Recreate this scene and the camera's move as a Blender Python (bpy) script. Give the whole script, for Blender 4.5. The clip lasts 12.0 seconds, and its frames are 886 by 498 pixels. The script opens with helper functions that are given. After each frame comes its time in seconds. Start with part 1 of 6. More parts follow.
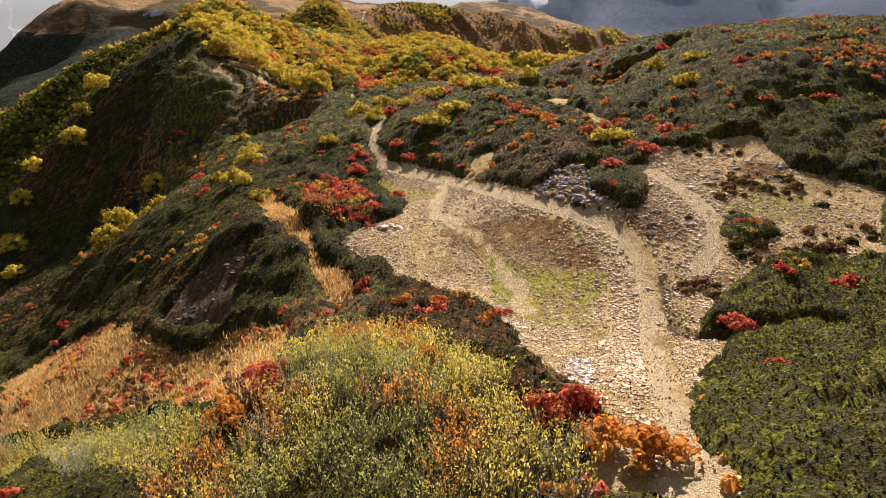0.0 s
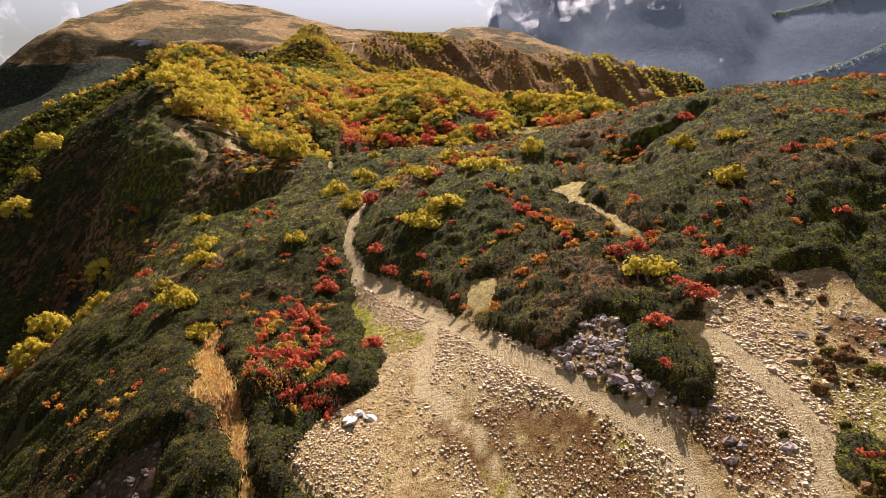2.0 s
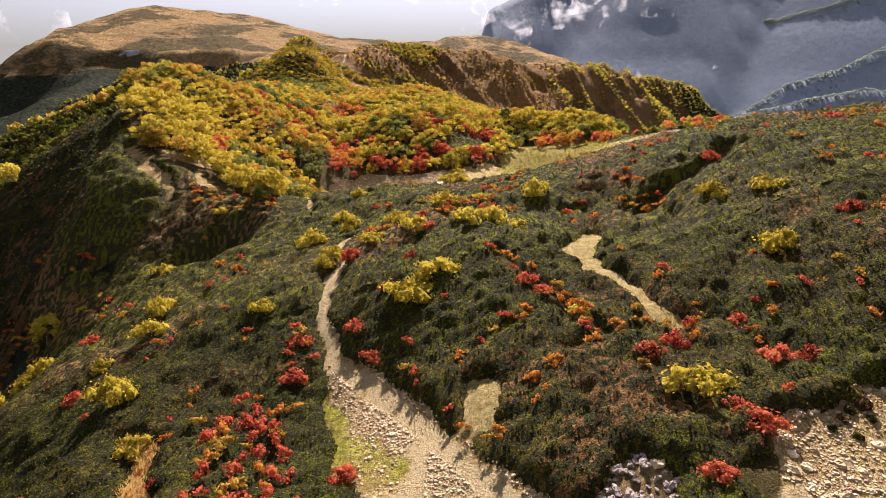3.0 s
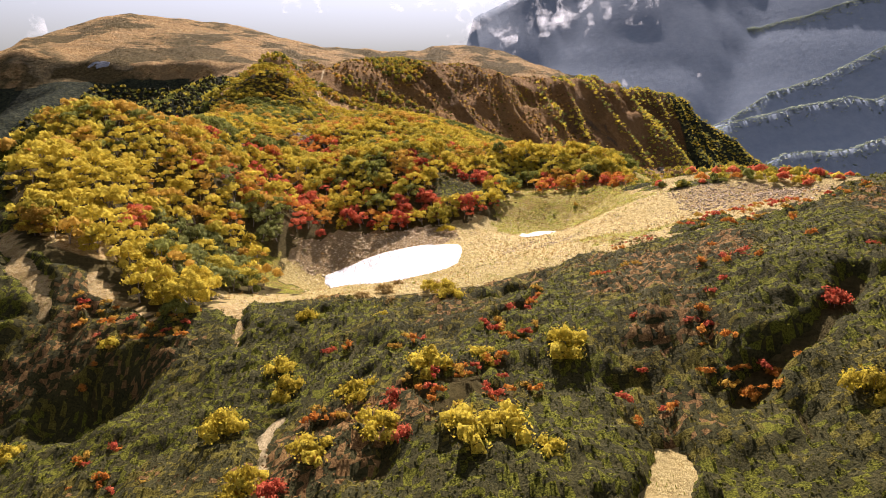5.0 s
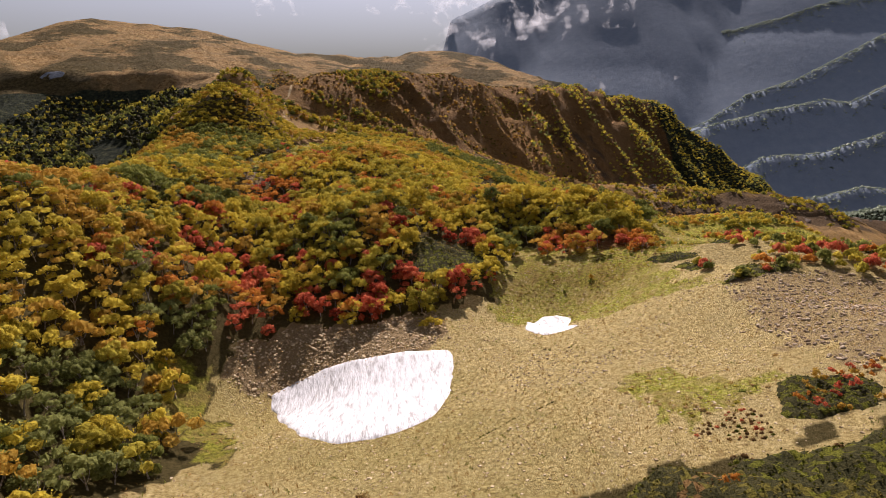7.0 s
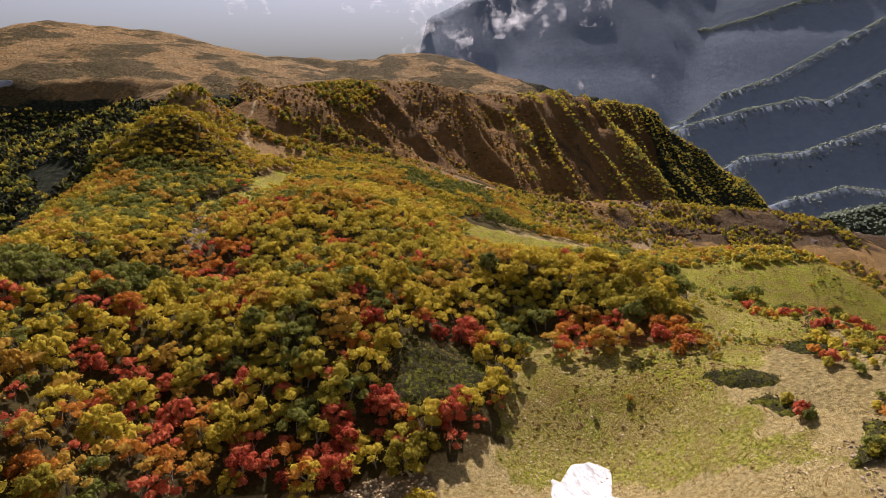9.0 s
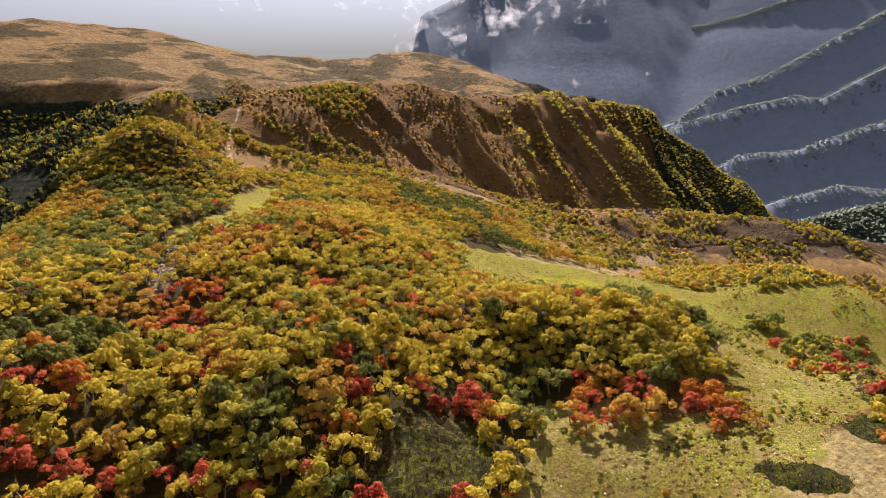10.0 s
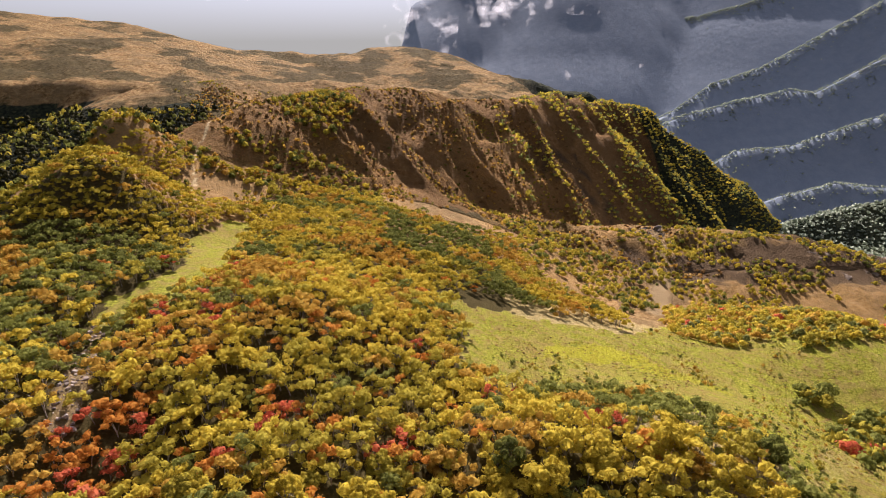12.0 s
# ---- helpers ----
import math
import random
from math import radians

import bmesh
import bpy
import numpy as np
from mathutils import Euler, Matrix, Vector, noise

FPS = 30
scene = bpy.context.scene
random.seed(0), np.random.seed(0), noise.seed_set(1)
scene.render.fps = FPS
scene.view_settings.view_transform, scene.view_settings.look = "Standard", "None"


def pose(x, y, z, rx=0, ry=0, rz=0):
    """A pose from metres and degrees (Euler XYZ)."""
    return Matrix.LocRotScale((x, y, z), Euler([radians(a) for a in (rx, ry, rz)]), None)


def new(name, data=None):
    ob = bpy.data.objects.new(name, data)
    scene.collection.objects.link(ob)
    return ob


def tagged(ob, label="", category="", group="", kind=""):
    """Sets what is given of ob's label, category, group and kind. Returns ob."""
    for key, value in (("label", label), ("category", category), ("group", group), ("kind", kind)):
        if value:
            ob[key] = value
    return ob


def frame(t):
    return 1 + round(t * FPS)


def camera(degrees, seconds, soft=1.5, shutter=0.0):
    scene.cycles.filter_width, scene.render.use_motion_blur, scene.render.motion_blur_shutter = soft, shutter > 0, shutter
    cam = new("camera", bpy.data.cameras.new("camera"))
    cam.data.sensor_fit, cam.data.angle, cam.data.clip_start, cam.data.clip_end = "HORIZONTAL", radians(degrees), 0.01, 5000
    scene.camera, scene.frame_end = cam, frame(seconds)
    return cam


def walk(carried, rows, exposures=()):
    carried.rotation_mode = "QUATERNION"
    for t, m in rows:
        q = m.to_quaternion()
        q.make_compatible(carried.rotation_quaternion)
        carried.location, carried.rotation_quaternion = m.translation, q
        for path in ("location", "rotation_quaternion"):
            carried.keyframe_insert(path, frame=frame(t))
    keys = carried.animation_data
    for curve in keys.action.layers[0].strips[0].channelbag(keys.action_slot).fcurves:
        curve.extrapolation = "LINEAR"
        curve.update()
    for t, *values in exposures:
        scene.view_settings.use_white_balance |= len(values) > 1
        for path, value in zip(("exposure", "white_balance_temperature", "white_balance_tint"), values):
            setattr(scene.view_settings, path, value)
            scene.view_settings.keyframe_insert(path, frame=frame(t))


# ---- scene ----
cam = camera(74.5, 12.0, soft=0.5)
METRES, EYE, TILT, LEAN, TURN = 160.0, 0.0, -18.0, 0.0, 0.0
ROWS = [
    (0.0, 0.0, 0.0, 0.0, 0.0, 0.0, -0.0),
    (0.5, 0.0002, 0.0155, 0.0136, 0.08, 0.75, 0.04),
    (1.0, 0.0007, 0.0337, 0.0297, -0.03, 1.21, 0.2),
    (1.5, 0.0017, 0.0542, 0.0476, -0.29, 1.47, 0.44),
    (2.0, 0.0027, 0.0774, 0.0658, -0.56, 1.9, 0.63),
    (2.5, 0.0042, 0.1038, 0.084, -0.78, 2.26, 0.79),
    (3.0, 0.0058, 0.1328, 0.1034, -1.03, 2.53, 0.93),
    (5.0, 0.0118, 0.272, 0.1929, -2.31, 3.05, 1.35),
    (5.5, 0.0133, 0.3104, 0.2174, -2.78, 3.14, 1.5),
    (6.0, 0.0146, 0.3496, 0.2427, -3.27, 3.17, 1.65),
    (6.5, 0.016, 0.3892, 0.2684, -3.64, 3.17, 1.83),
    (7.0, 0.017, 0.4288, 0.2948, -4.25, 3.15, 2.25),
    (9.0, 0.0266, 0.5884, 0.4021, -6.17, 2.84, 3.22),
    (9.5, 0.0302, 0.628, 0.4291, -6.53, 2.65, 3.34),
    (10.0, 0.0344, 0.6676, 0.4558, -6.77, 2.49, 3.41),
    (10.5, 0.0391, 0.7069, 0.4825, -7.04, 2.27, 3.45),
    (11.0, 0.0439, 0.7458, 0.5098, -7.28, 2.0, 3.5),
    (11.5, 0.0495, 0.784, 0.5375, -7.42, 1.78, 3.58),
    (12.0, 0.0547, 0.8219, 0.5649, -7.6, 1.5, 3.62),
]
walk(cam, [(t, pose(0, 0, EYE, TILT, LEAN, TURN) @ pose(METRES * x, METRES * y, METRES * z, 90 + pitch, roll, yaw)) for t, x, y, z, yaw, pitch, roll in ROWS],
     exposures=[(0.0, 1.4, 5860, 28), (2.0, 1.42, 5920, 28), (3.0, 1.55, 5930, 28), (5.0, 1.53, 5870, 28), (5.5, 1.4, 5850, 28), (7.0, 0.8, 5850, 28), (9.0, 0.79, 5800, 28), (10.0, 1.22, 5800, 28), (12.0, 1.32, 5800, 28)])

# ---- light, sky, exposure ----
SUN_AZ, SUN_EL = 6.0, 37.0          # degrees to the right of straight ahead, and above the horizon
to_sun = Vector((math.sin(radians(SUN_AZ)) * math.cos(radians(SUN_EL)), math.cos(radians(SUN_AZ)) * math.cos(radians(SUN_EL)), math.sin(radians(SUN_EL))))
sun_data = bpy.data.lights.new("sun", "SUN")
sun_data.energy, sun_data.angle, sun_data.color = 5.0, radians(0.6), (1.0, 0.89, 0.72)
sun = new("sun", sun_data)
sun.rotation_mode = "QUATERNION"
sun.rotation_quaternion = to_sun.to_track_quat("Z", "Y")
sun.location = (0, 0, 300)


def nodes_of(tree):
    """A short way to add a node: add(type, {input: value or socket}, attribute=value)."""
    def add(kind, links=None, **settings):
        n = tree.nodes.new(kind)
        for k, v in settings.items():
            if k == "operation":
                n.operation = v
            elif k == "blend_type":
                n.blend_type = v
            elif k == "data_type":
                n.data_type = v
            elif k == "attribute_name":
                n.attribute_name = v
            elif k == "sky_type":
                n.sky_type = v
            elif k == "noise_dimensions":
                n.noise_dimensions = v
            elif k == "feature":
                n.feature = v
        for k, v in (links or {}).items():
            if isinstance(v, bpy.types.NodeSocket):
                tree.links.new(v, n.inputs[k])
            else:
                n.inputs[k].default_value = v
        return n
    return add


def ramp(add, fac, stops):
    n = add("ShaderNodeValToRGB", {0: fac})
    e = n.color_ramp.elements
    while len(e) < len(stops):
        e.new(0.5)
    for el, (p, c) in zip(e, stops):
        el.position, el.color = p, (*c, 1) if len(c) == 3 else c
    return n.outputs[0]


def mixed(add, fac, a, b, blend="MIX"):
    n = add("ShaderNodeMix", {}, data_type="RGBA", blend_type=blend)
    tree = n.id_data
    for k, v in ((0, fac), (6, a), (7, b)):
        if isinstance(v, bpy.types.NodeSocket):
            tree.links.new(v, n.inputs[k])
        else:
            n.inputs[k].default_value = (*v, 1) if isinstance(v, tuple) and len(v) == 3 else v
    return n.outputs[2]


world = bpy.data.worlds.new("world")
scene.world = world
world.use_nodes = True
wt = world.node_tree
wt.nodes.clear()
add = nodes_of(wt)
sky = add("ShaderNodeTexSky", {}, sky_type="NISHITA")
sky.sun_disc, sky.sun_elevation, sky.sun_rotation = False, radians(SUN_EL), radians(SUN_AZ)
sky.dust_density, sky.altitude = 2.0, 1500
way = add("ShaderNodeTexCoord").outputs["Generated"]
xyz = add("ShaderNodeSeparateXYZ", {0: way})
# cloud sheet: the direction laid onto a flat ceiling, so that the clouds narrow towards the horizon
up = add("ShaderNodeMath", {0: xyz.outputs[2], 1: 0.16}, operation="ADD")
up = add("ShaderNodeMath", {0: up.outputs[0], 1: 0.05}, operation="MAXIMUM")
u = add("ShaderNodeMath", {0: xyz.outputs[0], 1: up.outputs[0]}, operation="DIVIDE")
v = add("ShaderNodeMath", {0: xyz.outputs[1], 1: up.outputs[0]}, operation="DIVIDE")
sheet = add("ShaderNodeCombineXYZ", {0: u.outputs[0], 1: v.outputs[0], 2: 0.0})
cl = add("ShaderNodeTexNoise", {"Vector": sheet.outputs[0], "Scale": 0.9, "Detail": 9.0, "Roughness": 0.62, "Distortion": 0.4})
high = add("ShaderNodeMapRange", {0: xyz.outputs[2], 1: 0.10, 2: 0.30, 3: -0.20, 4: 0.10})
cl = add("ShaderNodeMath", {0: cl.outputs[0], 1: high.outputs[0]}, operation="ADD")
cover = ramp(add, cl.outputs[0], [(0.50, (0, 0, 0)), (0.62, (1, 1, 1))])
tone = add("ShaderNodeTexNoise", {"Vector": sheet.outputs[0], "Scale": 2.2, "Detail": 6.0, "Roughness": 0.6})
cloud_colour = ramp(add, tone.outputs[0], [(0.3, (1.5, 1.5, 1.52)), (0.55, (2.8, 2.75, 2.65)), (0.75, (5.2, 5.0, 4.6))])
# bright veil low over the horizon on the open side of the ridge
low = add("ShaderNodeMapRange", {0: xyz.outputs[2], 1: 0.06, 2: 0.35, 3: 1.0, 4: 0.12})
glare = add("ShaderNodeVectorMath", {0: way, 1: tuple(to_sun)}, operation="DOT_PRODUCT").outputs["Value"]
glare = add("ShaderNodeMapRange", {0: glare, 1: -0.3, 2: 0.75, 3: 0.42, 4: 1.0}).outputs[0]
hazy = add("ShaderNodeHueSaturation", {"Saturation": 0.4, "Color": sky.outputs[0]}).outputs[0]
veil = mixed(add, low.outputs[0], hazy, (2.3, 2.3, 1.85))
skyc = mixed(add, 1.0, mixed(add, cover, veil, cloud_colour), glare, "MULTIPLY")
bg = add("ShaderNodeBackground", {"Color": skyc, "Strength": 0.078})
wo = add("ShaderNodeOutputWorld", {"Surface": bg.outputs[0]})

# ---- terrain as sums of hills, and crests with sloping sides ----
NEVER = -230.0
# hills and hollows: x, y, height, radius
BROAD_HILLS = [(42, 150, 250.3, 260), (-110, 400, 34.4, 100), (0, -200, 22.8, 100), (258, 430, 79.4, 100), (138, 288, -61.4, 100), (250, 0, -41, 100), (-250, 250, -35.2, 100), (80, 470, 13.6, 100), (-150, 0, -45.5, 100), (24, 238, -10.2, 100), (-14, 358, 47.3, 100), (0, 650, 83.4, 160), (-300, 650, 116.1, 160)]
HILLS_ = [(-60, 134, 23, 35), (-2, 160, -25.6, 35), (-40, 0, -9.5, 35), (-42, 196, 12.5, 35), (-110, 180, 4.5, 35), (150, 286, 38.2, 35), (0, -40, 69, 35), (80, 160, 6.2, 35), (-120, -60, 23.3, 35), (10, 190, 5.1, 35), (76, 100, 8.5, 35), (-14, 358, -17.2, 35), (-110, 110, -8.7, 35), (60, -40, 5.4, 35), (24, 238, -3.1, 35), (-150, 0, 1.1, 35)]
DIPS = [(-36, 314, -8.8, 20), (76, 234, 11.4, 20), (72, 282, 7.9, 20), (-52, 410, 17.4, 20), (130, 200, 13.8, 20)]
KNOLLS_A = [(-28, 144, -7.7, 12), (-48, 96, -7, 12), (-2, 174, 0.6, 12), (-24, 64, 4.4, 12), (14, 152, 0.7, 12), (-22, 224, -5.3, 12), (20, 82, -4.5, 12), (-4, 194, 1.9, 12), (-14, 46, 9.8, 12), (-62, 124, -1.7, 12), (-20, 94, -2, 12), (-10, 26, 9.7, 12), (0, -40, -43.6, 12), (34, 68, 3.6, 12), (-10, 124, -4.5, 12)]
KNOLLS_B = [(64, 170, 2.7, 12), (-40, 0, 10, 12), (-6, 62, -7.7, 12), (-28, 190, -7.1, 12), (6, 36, -5.6, 12), (44, 156, -0.4, 12), (-60, 322, 15.2, 12), (-36, 248, -4.7, 12), (-28, 212, -7.4, 12), (50, 214, 7.2, 12), (4, 68, 7.4, 12), (2, 254, 3.1, 12), (-72, 370, 23, 12), (-88, 330, 10.7, 12), (-200, 100, -15.1, 12)]
HUMMOCKS_A = [(-42, 114, 0.7, 8), (32, 90, 1.7, 8), (28, 170, -5.7, 8), (0, 0, -10, 8), (10, 48, 2.9, 8), (18, 64, -1.8, 8), (-50, 138, 2.4, 8), (-66, 174, 6.3, 8), (-16, 32, -5.2, 8), (16, 38, 2.9, 8), (12, 178, 0.9, 8), (-16, 154, -6, 8), (-22, 106, 1.7, 8), (-42, 56, -2.5, 8), (-4, 112, 2.4, 8), (80, 194, 5.6, 8)]
HUMMOCKS_B = [(22, 96, 2, 8), (6, 90, 1.5, 8), (-24, 178, -3.6, 8), (40, 4, -3.8, 8), (28, 200, -2.4, 8), (28, 216, 3.5, 8), (60, 140, -4.8, 8), (38, 134, -2, 8), (-38, 66, 1.3, 8), (-10, 80, 0.7, 8), (-44, 154, -2.3, 8), (60, 116, -3.4, 8), (36, 118, -0.7, 8), (-34, 176, -2.3, 8), (-48, 108, 4.3, 8), (-58, 110, -3.3, 8)]
SWELLS_A = [(-49, 382, -1.6, 20), (-10, 167, -2.2, 11), (17, 172, 0.6, 11), (-68, 332, 2.0, 20), (-67, 305, 2.3, 20), (104, 279, 2.5, 20), (-33, 280, -3.9, 20), (32, 186, 0.8, 11), (40, 192, -0.4, 11), (-23, 124, -2.4, 11), (6, 346, 2.6, 20), (-67, 285, 2.2, 20), (27, 248, 1.9, 20)]
SWELLS_B = [(11, 50, 0.9, 11), (26, 172, -0.5, 11), (50, 146, 1.8, 11), (-59, 122, 1.3, 11), (-45, 93, 1.0, 11), (19, 187, -0.2, 11), (-7, 126, 2.0, 11), (1, 156, -1.2, 11), (101, 317, 1.1, 20), (-13, 72, 0.6, 11), (14, 131, 1.0, 11), (-23, 139, -0.3, 11), (34, 134, 0.7, 11), (-86, 325, -2.3, 20)]
BASIN_RISE = [(0, 157, 2.8, 8), (25, 171, 2.2, 8), (-9, 163, 0.4, 7), (12, 162, 0.4, 8)]
HILLS = BROAD_HILLS + HILLS_ + DIPS + KNOLLS_A + KNOLLS_B + HUMMOCKS_A + HUMMOCKS_B + SWELLS_A + SWELLS_B + BASIN_RISE
SHADED_HOLLOW = [(-29.5, 97.5, -3.4, 2.3), (-25.2, 97.8, -3.8, 2.2), (-45, 41, 3.6, 9), (-60, 90, -4.0, 9), (-72, 104, -3.0, 9), (-46, 86, -2.0, 6)]
# crest lines x, y, z; the slope of their sides; gully spacing and depth
CREST_SUMMIT = [(-1500, 900, -260), (-900, 950, -90), (-687, 1000, 28), (-623, 1000, 58), (-575, 1000, 78), (-534, 1000, 97), (-490, 1000, 121), (-445, 1000, 131), (-415, 1000, 134), (-340, 1000, 127), (-282, 1000, 121), (-228, 1000, 103), (-175, 1000, 91), (-110, 1000, 84), (-40, 1000, 79), (10, 1000, 79), (45, 1010, 87), (104, 1010, 87), (150, 1010, 73), (205, 1010, 47), (262, 1000, 38), (310, 1000, 18), (352, 1000, 16), (400, 1010, -25), (480, 1030, -120), (700, 1250, -260)]
CREST_CLIFF = [(-53, 409, 29), (-38, 428, 36), (13, 535, 40), (75, 575, 31), (133, 611, 29), (190, 672, 27), (255, 745, 17), (333, 790, 6), (407, 800, -48), (470, 770, -115), (560, 740, -200)]
CREST_SHELF = [(-120, 600, 46), (20, 680, 40), (144, 722, 29), (210, 770, 24)]
CREST_SPUR = [(-330, 800, 75), (-322, 660, 36), (-314, 540, 4), (-305, 450, -26), (-302, 380, -60), (-310, 280, -120)]
CREST_RIM = [(150, 430, -64), (214, 470, -66), (239, 475, -61), (270, 475, -56), (280, 455, -59), (300, 430, -58), (330, 390, -56), (420, 330, -70)]
CREST_FAR_0 = [(500, 840, -240), (600, 940, -212), (720, 1000, -196), (860, 1020, -180), (1100, 1000, -150)]
CREST_FAR_A = [(781, 1150, -192), (921, 1150, -165), (1036, 1150, -180), (1400, 1100, -100)]
CREST_FAR_B = [(700, 1420, -230), (871, 1400, -130), (1014, 1400, -125), (1154, 1400, -83), (1251, 1400, -60), (1700, 1350, 60)]
CREST_FAR_C = [(800, 1800, -150), (923, 1750, -76), (1094, 1750, -36), (1269, 1750, -8), (1344, 1750, -18), (1562, 1750, 82), (2000, 1700, 220)]
CREST_FAR_D = [(1000, 2200, -150), (1139, 2150, -80), (1270, 2150, 5), (1460, 2150, 60), (1687, 2150, 172), (1909, 2150, 284), (2400, 2100, 500)]
CREST_FAR_E = [(1500, 2780, -150), (1733, 2700, -20), (1881, 2700, 93), (2297, 2700, 280), (2557, 2700, 397), (3200, 2600, 700)]
CREST_WALL = [(250, 3700, -60), (330, 3560, 150), (352, 3540, 330), (400, 3530, 460), (620, 3520, 560), (1181, 3500, 700), (2169, 3450, 920), (3300, 3400, 1100)]
CREST_EDGE = [(-58, 168, 11), (-78, 165, 5), (-90, 164, 1), (-105, 165, -8), (-118, 167, -14), (-127, 170, -20), (-150, 176, -33)]
CRESTS = [(CREST_SUMMIT, 0.24, 60, 7), (CREST_CLIFF, 0.83, 36, 26), (CREST_SHELF, 0.35, 40, 3), (CREST_SPUR, 0.5, 40, 9), (CREST_RIM, 0.5, 22, 12), (CREST_FAR_A, 0.86, 90, 9), (CREST_FAR_B, 0.88, 110, 10),
          (CREST_FAR_C, 0.88, 130, 10), (CREST_FAR_D, 0.88, 150, 11), (CREST_FAR_E, 0.88, 170, 12), (CREST_WALL, 0.70, 240, 40), (CREST_EDGE, 0.85, 14, 2), (CREST_FAR_0, 0.6, 50, 12)]
rng = np.random.default_rng(7)
LATTICE = rng.random((256, 256))


def value_noise(x, y, size):
    """Smooth noise, 0 to 1, with cells of that size in metres."""
    x, y = np.asarray(x, float) / size + 500.3, np.asarray(y, float) / size + 700.7
    i, j = np.floor(x).astype(int), np.floor(y).astype(int)
    a, b = x - i, y - j
    a, b = a * a * (3 - 2 * a), b * b * (3 - 2 * b)
    L = lambda p, q: LATTICE[p % 256, q % 256]
    return (L(i, j) * (1 - a) + L(i + 1, j) * a) * (1 - b) + (L(i, j + 1) * (1 - a) + L(i + 1, j + 1) * a) * b


def fbm(x, y, size, octaves=4):
    h, amp, total = 0, 1.0, 0.0
    for k in range(octaves):
        h, total = h + amp * value_noise(x + 31 * k, y - 17 * k, size / 2 ** k), total + amp
        amp *= 0.5
    return h / total


def crest_height(x, y, line, slope, spacing, depth):
    best = np.full(np.shape(x), -1e9)
    along = 0.0
    for a, b in zip(line[:-1], line[1:]):
        dx, dy = b[0] - a[0], b[1] - a[1]
        length = math.hypot(dx, dy)
        w = np.clip(((x - a[0]) * dx + (y - a[1]) * dy) / length ** 2, 0, 1)
        r = np.hypot(x - a[0] - w * dx, y - a[1] - w * dy)
        s = along + w * length
        groove = np.abs(2 * value_noise(s, s * 0 + r * 0.22, spacing) - 1) + 0.5 * np.abs(2 * value_noise(s + 99, r * 0.3, spacing * 0.4) - 1)
        if line is CREST_CLIFF:
            bend = s + 16 * value_noise(s, r, 45) + 0.35 * r + 9 * (fbm(x, y, 24, 3) - 0.5)
            groove = 1.35 - np.abs(2 * value_noise(bend, r * 0.10, 40) - 1) ** 0.8 - 0.55 * np.abs(2 * value_noise(bend + 99, r * 0.12, 15) - 1) - 0.25 * np.abs(2 * value_noise(bend + 31, r * 0.2, 6) - 1)
        fall = slope * (1 + 0.30 * np.clip((x - 110) / 130, 0, 1)) if line is CREST_CLIFF else slope
        h = a[2] + w * (b[2] - a[2]) - fall * (np.sqrt(r * r + 64) - 8) + depth * (groove - 0.55) * np.clip(r / (spacing * 0.9), 0, 1)
        best = np.maximum(best, h)
        along += length
    if line is CREST_SUMMIT or line is CREST_SHELF:
        front = (x + 38) * 0.70 - (y - 425) * 0.713      # the ground breaks away below the cliff ridge
        best = best - 0.62 * np.clip(x - 190, 0, None) * np.clip((990 - y) / 60, 0, 1) - 0.9 * np.clip(front + 10, 0, None)
    if line is CREST_WALL:
        best = best - 3.0 * np.clip(335 - x, 0, None)
    if line is CREST_SUMMIT:
        best = best - 0.5 * np.clip(670 - y, 0, None) * (x < 0)
        flank = np.interp(x * 960 / np.clip(y - 40, 400, None), [p[0] for p in line], [p[2] for p in line])     # both flanks fall away steeply
        best = np.minimum(best, flank + 1.5)
    return best


def ground_base(x, y):
    h = np.full(np.shape(x), NEVER)
    for cx, cy, a, s in HILLS + SHADED_HOLLOW:
        h = h + a * np.exp(-((x - cx) ** 2 + (y - cy) ** 2) / (2 * s * s))
    return h


